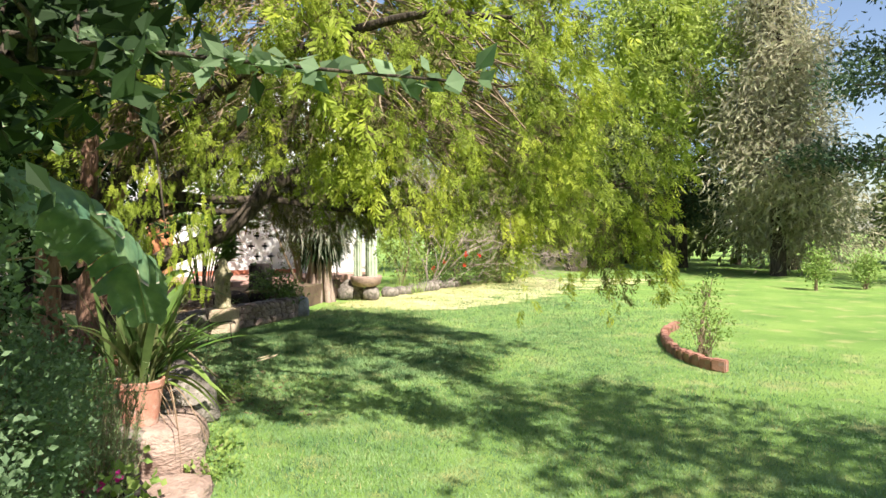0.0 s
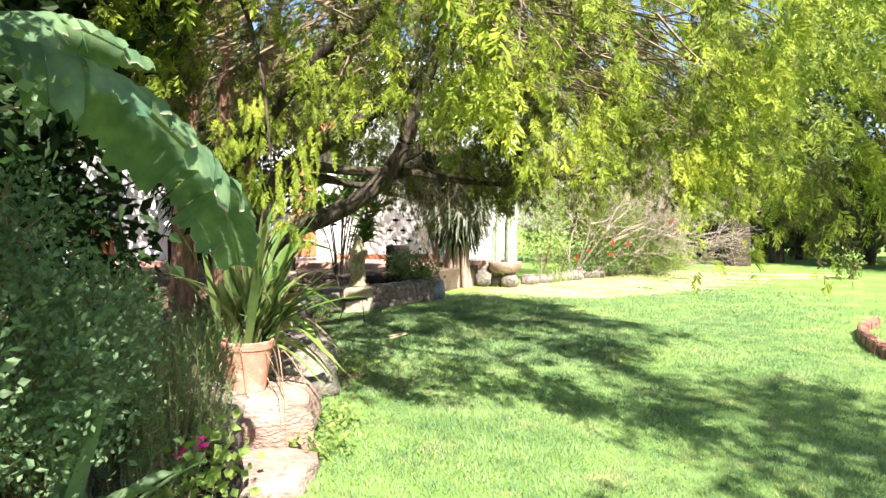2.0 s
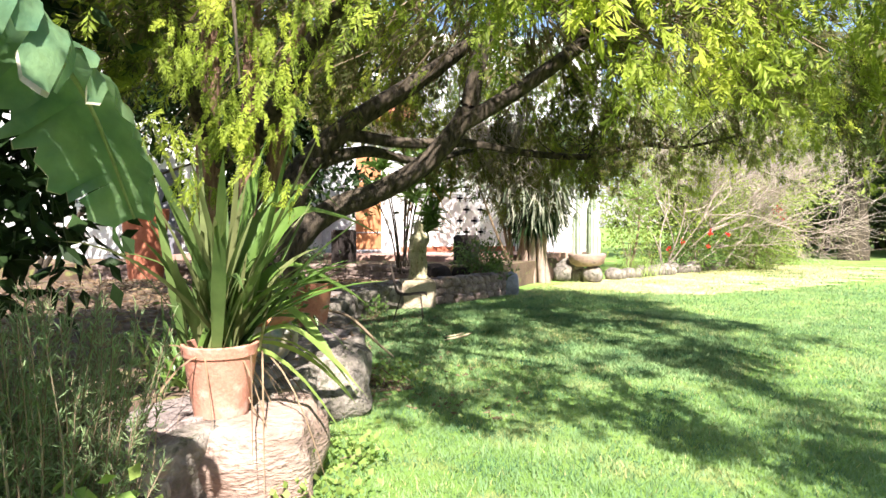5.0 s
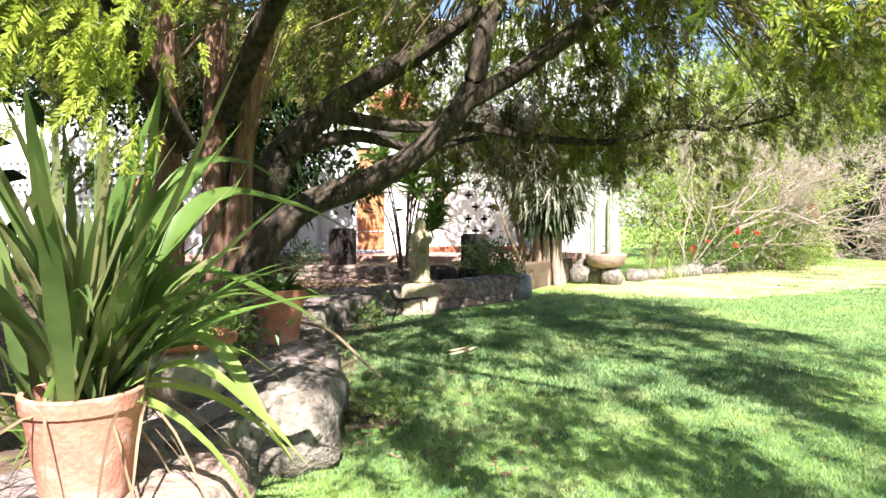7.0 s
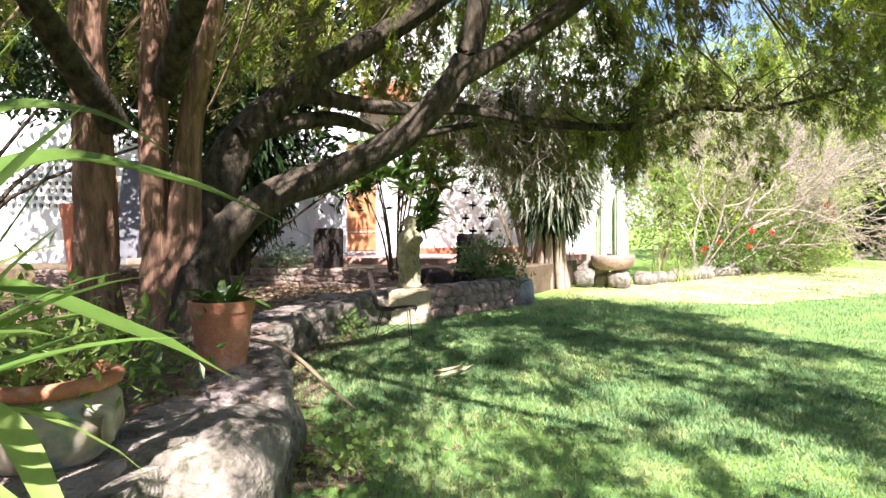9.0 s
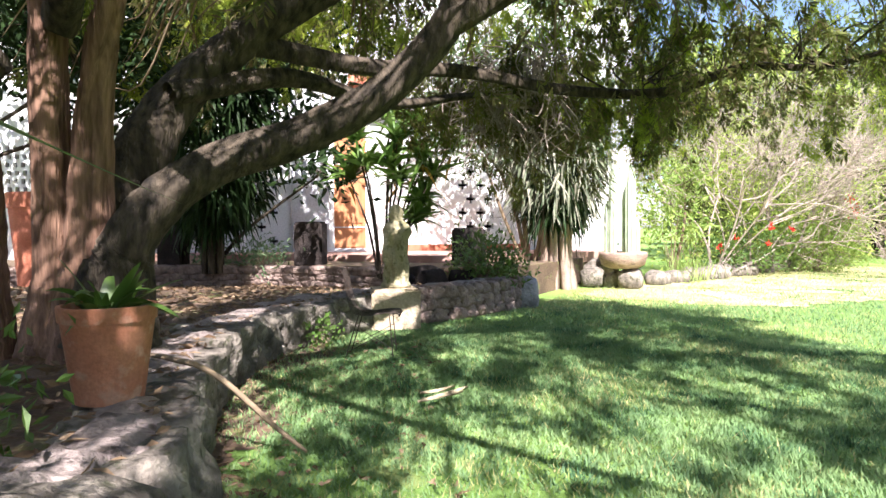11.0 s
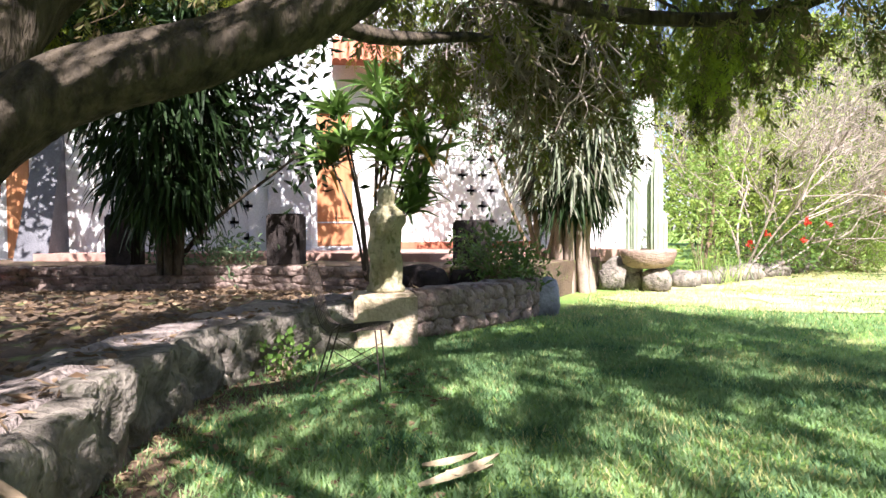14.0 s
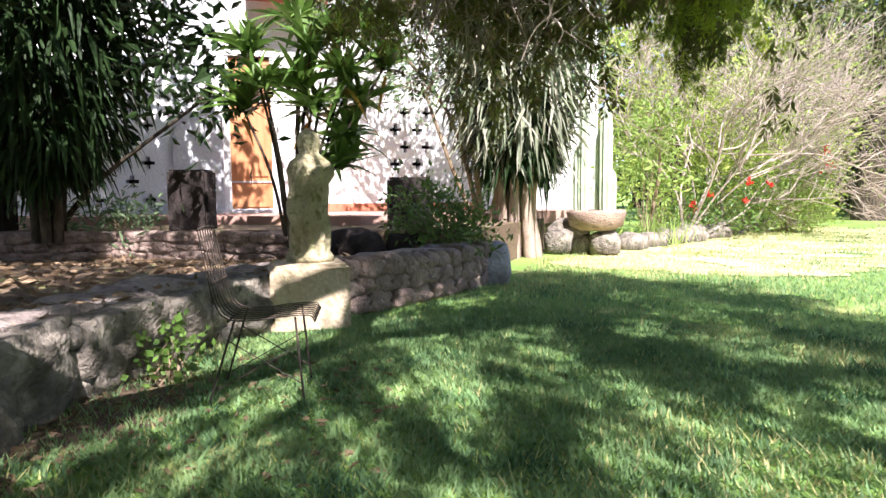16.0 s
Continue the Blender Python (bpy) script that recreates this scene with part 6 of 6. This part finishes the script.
# ---- distant trees ----
def big_tree(name, at, trunk, lumps, leaf, count, m, label, bark=None, seed=0, droop=0.0, lean=0.0, slim=0.42):
    """A full-grown tree: tapered trunk, limbs to each lump of the crown, small leaf clumps with gaps."""
    rng = np.random.default_rng(seed + 300)
    ob = thing(name, at, label, "tree")
    r0, h = trunk
    v, f = tube_arrays(smooth_line([(0, 0, -0.2), (lean * 0.3, 0.1, h * 0.35), (lean, 0, h)], 6), [r0 * 1.25, r0, r0 * 0.45], 10, 0.08, rng)
    part_mesh("trunk", np_mesh("trunk", v, f, bark or M_BARK, True), ob)
    pieces, vs = [], []
    total = sum(r[0] * r[2] for _, r in lumps)
    for c, r in lumps:
        c = np.array(c, float)
        start = np.array([lean * 0.6, 0, min(h * 0.95, max(h * 0.3, c[2] - r[2]))])
        pieces.append(tube_arrays(smooth_line([start, (start + c) / 2 + 0.2 * rng.standard_normal(3), c], 4), [r0 * 0.4, r0 * 0.25, r0 * 0.1], 6))
        n = int(count * r[0] * r[2] / total)
        knots, d = blob_points(max(14, n // 22), rng, c, r, 0.5)
        knots += 0.1 * rng.standard_normal(knots.shape) * np.asarray(r)
        for q in knots[:: max(1, len(knots) // 9)]:
            pieces.append(tube_arrays(np.array([c * 0.6 + start * 0.4, (c + q) / 2 - np.array([0, 0, 0.1]), q]), [r0 * 0.13, r0 * 0.04], 4))
        pick = rng.integers(0, len(knots), n)
        p = knots[pick] + leaf * 1.5 * rng.standard_normal((n, 3)) * np.array([1, 1, 0.7])
        w = d[pick] + rng.standard_normal((n, 3)) - np.array([0, 0, droop])
        L = leaf * rng.uniform(0.6, 1.3, n)
        vs.append(leaves(p, w, L, L * slim, rng, 0.3))
    v, f = joined(vs)
    part_mesh("crown", np_mesh("crown", v, f, m), ob)
    v, f = joined(pieces)
    tagged(part_mesh("limb_work", np_mesh("limb_work", v, f, bark or M_BARK, True), ob), kind="stuff")
    return ob


def conifer_lumps(h, r, low, n, seed):
    rng = np.random.default_rng(seed)
    out = []
    for k in range(n):
        t = (k + 0.5) / n
        z = low + (h - low) * t
        rr = r * (1 - t) ** 0.7 + 0.4
        a = rng.uniform(0, 6.283)
        out.append(((rr * 0.45 * math.cos(a), rr * 0.45 * math.sin(a), z), (rr * 0.75, rr * 0.75, (h - low) / n * 1.2)))
    return out


def make_far_trees():
    big_tree("tall_tree", (12.9, 37.3, 0), (0.42, 8), [((1.5, 0, 11.5), (4.6, 4, 4.0)), ((-1.8, 0, 9.0), (3.2, 3, 2.6)), ((4.2, 0, 8.0), (2.8, 2.6, 2.4)), ((-1.0, 0, 14.5), (3.6, 3, 3.0))], 0.36, 26000, M_FARLIME, "tall sunny yellow-green tree beyond the lawn", seed=1)
    big_tree("dark_tree", (14.6, 39.5, 0), (0.25, 4.5), [((0, 0, 4.2), (2.6, 2, 1.6)), ((1.8, 0, 5.6), (2.0, 2, 1.4)), ((-1.2, 0, 6.2), (1.8, 1.6, 1.3))], 0.28, 5000, M_FIR, "dark-leaved tree beyond the lawn", seed=2)
    big_tree("grey_conifer", (16.7, 32.4, 0), (0.3, 15), conifer_lumps(17, 2.5, 1.6, 15, 3), 0.5, 26000, M_FARGREY, "tall grey-green casuarina at the lawn edge", seed=3, droop=0.8, slim=0.16)
    big_tree("grey_conifer", (20.5, 38, 0), (0.3, 12), conifer_lumps(14, 3.2, 1.2, 12, 4), 0.4, 15000, M_FARGREY, "grey-green conifer in the wood edge", seed=4, droop=0.8, slim=0.16)
    big_tree("fir_tree", (20.8, 26.6, 0), (0.3, 13), [((math.cos(k * 2.4) * (3.9 - k * 0.2), math.sin(k * 2.4) * (3.6 - k * 0.2), 4.5 + k * 0.95), (2.6 - k * 0.12, 2.4 - k * 0.12, 0.5)) for k in range(12)], 0.3, 12000, M_FIR, "dark layered fir tree at the lawn edge", seed=5)
    big_tree("large_tree", (7.4, 36.2, 0), (0.5, 6), [((0, 0, 7.5), (3.6, 3, 2.4)), ((-2.5, 0, 5.5), (2.6, 2.2, 1.6)), ((2.8, 0, 5.2), (2.2, 2, 1.4))], 0.34, 8000, M_FAR, "broad tree with a thick brown trunk", M_BARK, seed=6)
    big_tree("large_tree", (10.2, 40, 0), (0.35, 6), [((0, 0, 6), (3.5, 3, 3.0))], 0.34, 4500, M_FAR, "green tree in the wood edge", seed=7)
    big_tree("large_tree", (4.4, 40, 0), (0.4, 7), [((0, 0, 6), (3.5, 3, 3.4)), ((-2.8, 0, 8), (3, 3, 2.6))], 0.36, 7000, M_FAR, "green tree behind the border", seed=8)
    big_tree("sunny_tree", (0.5, 34.5, 0), (0.35, 6), [((0, 0, 5.5), (3.6, 3, 3.4)), ((3.2, 0, 4.2), (2.6, 2, 2.2)), ((-3.6, -1, 5.6), (3.0, 2.5, 3.0))], 0.3, 9000, M_FARLIME, "sunny green tree behind the border", seed=9)
    # closing the garden round the sides and behind
    ring = ((29, 24, 5), (31, 12, 5.5), (27, 0, 5), (24, -12, 5), (12, -20, 5.5), (-2, -20, 5), (-14, -14, 5), (-19, -3, 5), (-20, 6, 4.5))
    for k, (x, y, r) in enumerate(ring):
        big_tree("boundary_tree", (x, y, 0), (0.4, 7), [((0, 0, 6.5), (r, r, 3.6)), ((r * 0.5, r * 0.3, 3.2), (r * 0.7, r * 0.7, 2.6)), ((-r * 0.5, -r * 0.3, 3.0), (r * 0.7, r * 0.7, 2.4))], 0.5, 3200, M_FAR, "green tree bounding the garden", seed=30 + k)
    big_tree("shade_tree", (6.6, 0.2, 0.3), (0.22, 7), [((0, 0, 8.3), (2.0, 2.0, 1.6)), ((1.4, -0.5, 7.2), (1.6, 1.6, 1.2)), ((-0.9, 0.6, 9.2), (1.3, 1.3, 1.0))], 0.24, 4200, M_FAR, "tall tree throwing shade over the lawn", seed=50)
    rng = np.random.default_rng(400)
    vs, trunks = [], []
    for k in range(46):
        a = math.radians(rng.uniform(-2, 62))
        R = rng.uniform(46, 64)
        x, y = R * math.sin(a), R * math.cos(a)
        h = rng.uniform(4, 9)
        p, d = blob_points(620, rng, (x, y, h * 0.55), (rng.uniform(2.2, 4), 3, h * 0.5), 0.6)
        vs.append(leaves(p, d + rng.standard_normal(p.shape), rng.uniform(0.4, 0.9, len(p)), 0.35, rng))
        trunks.append(tube_arrays(np.array([(x, y, -0.2), (x + 0.2, y, h * 0.5), (x, y, h)]), [0.25, 0.1], 6))
    v, f = joined(vs)
    tagged(new("far_wood", np_mesh("far_wood", v, f, M_FAR)), "belt of green woodland beyond the garden", "woods", kind="stuff")
    v, f = joined(trunks)
    tagged(new("far_wood_trunks", np_mesh("far_wood_trunks", v, f, M_BARK)), "trunks of the woodland beyond the garden", "woods", kind="stuff")


make_far_trees()
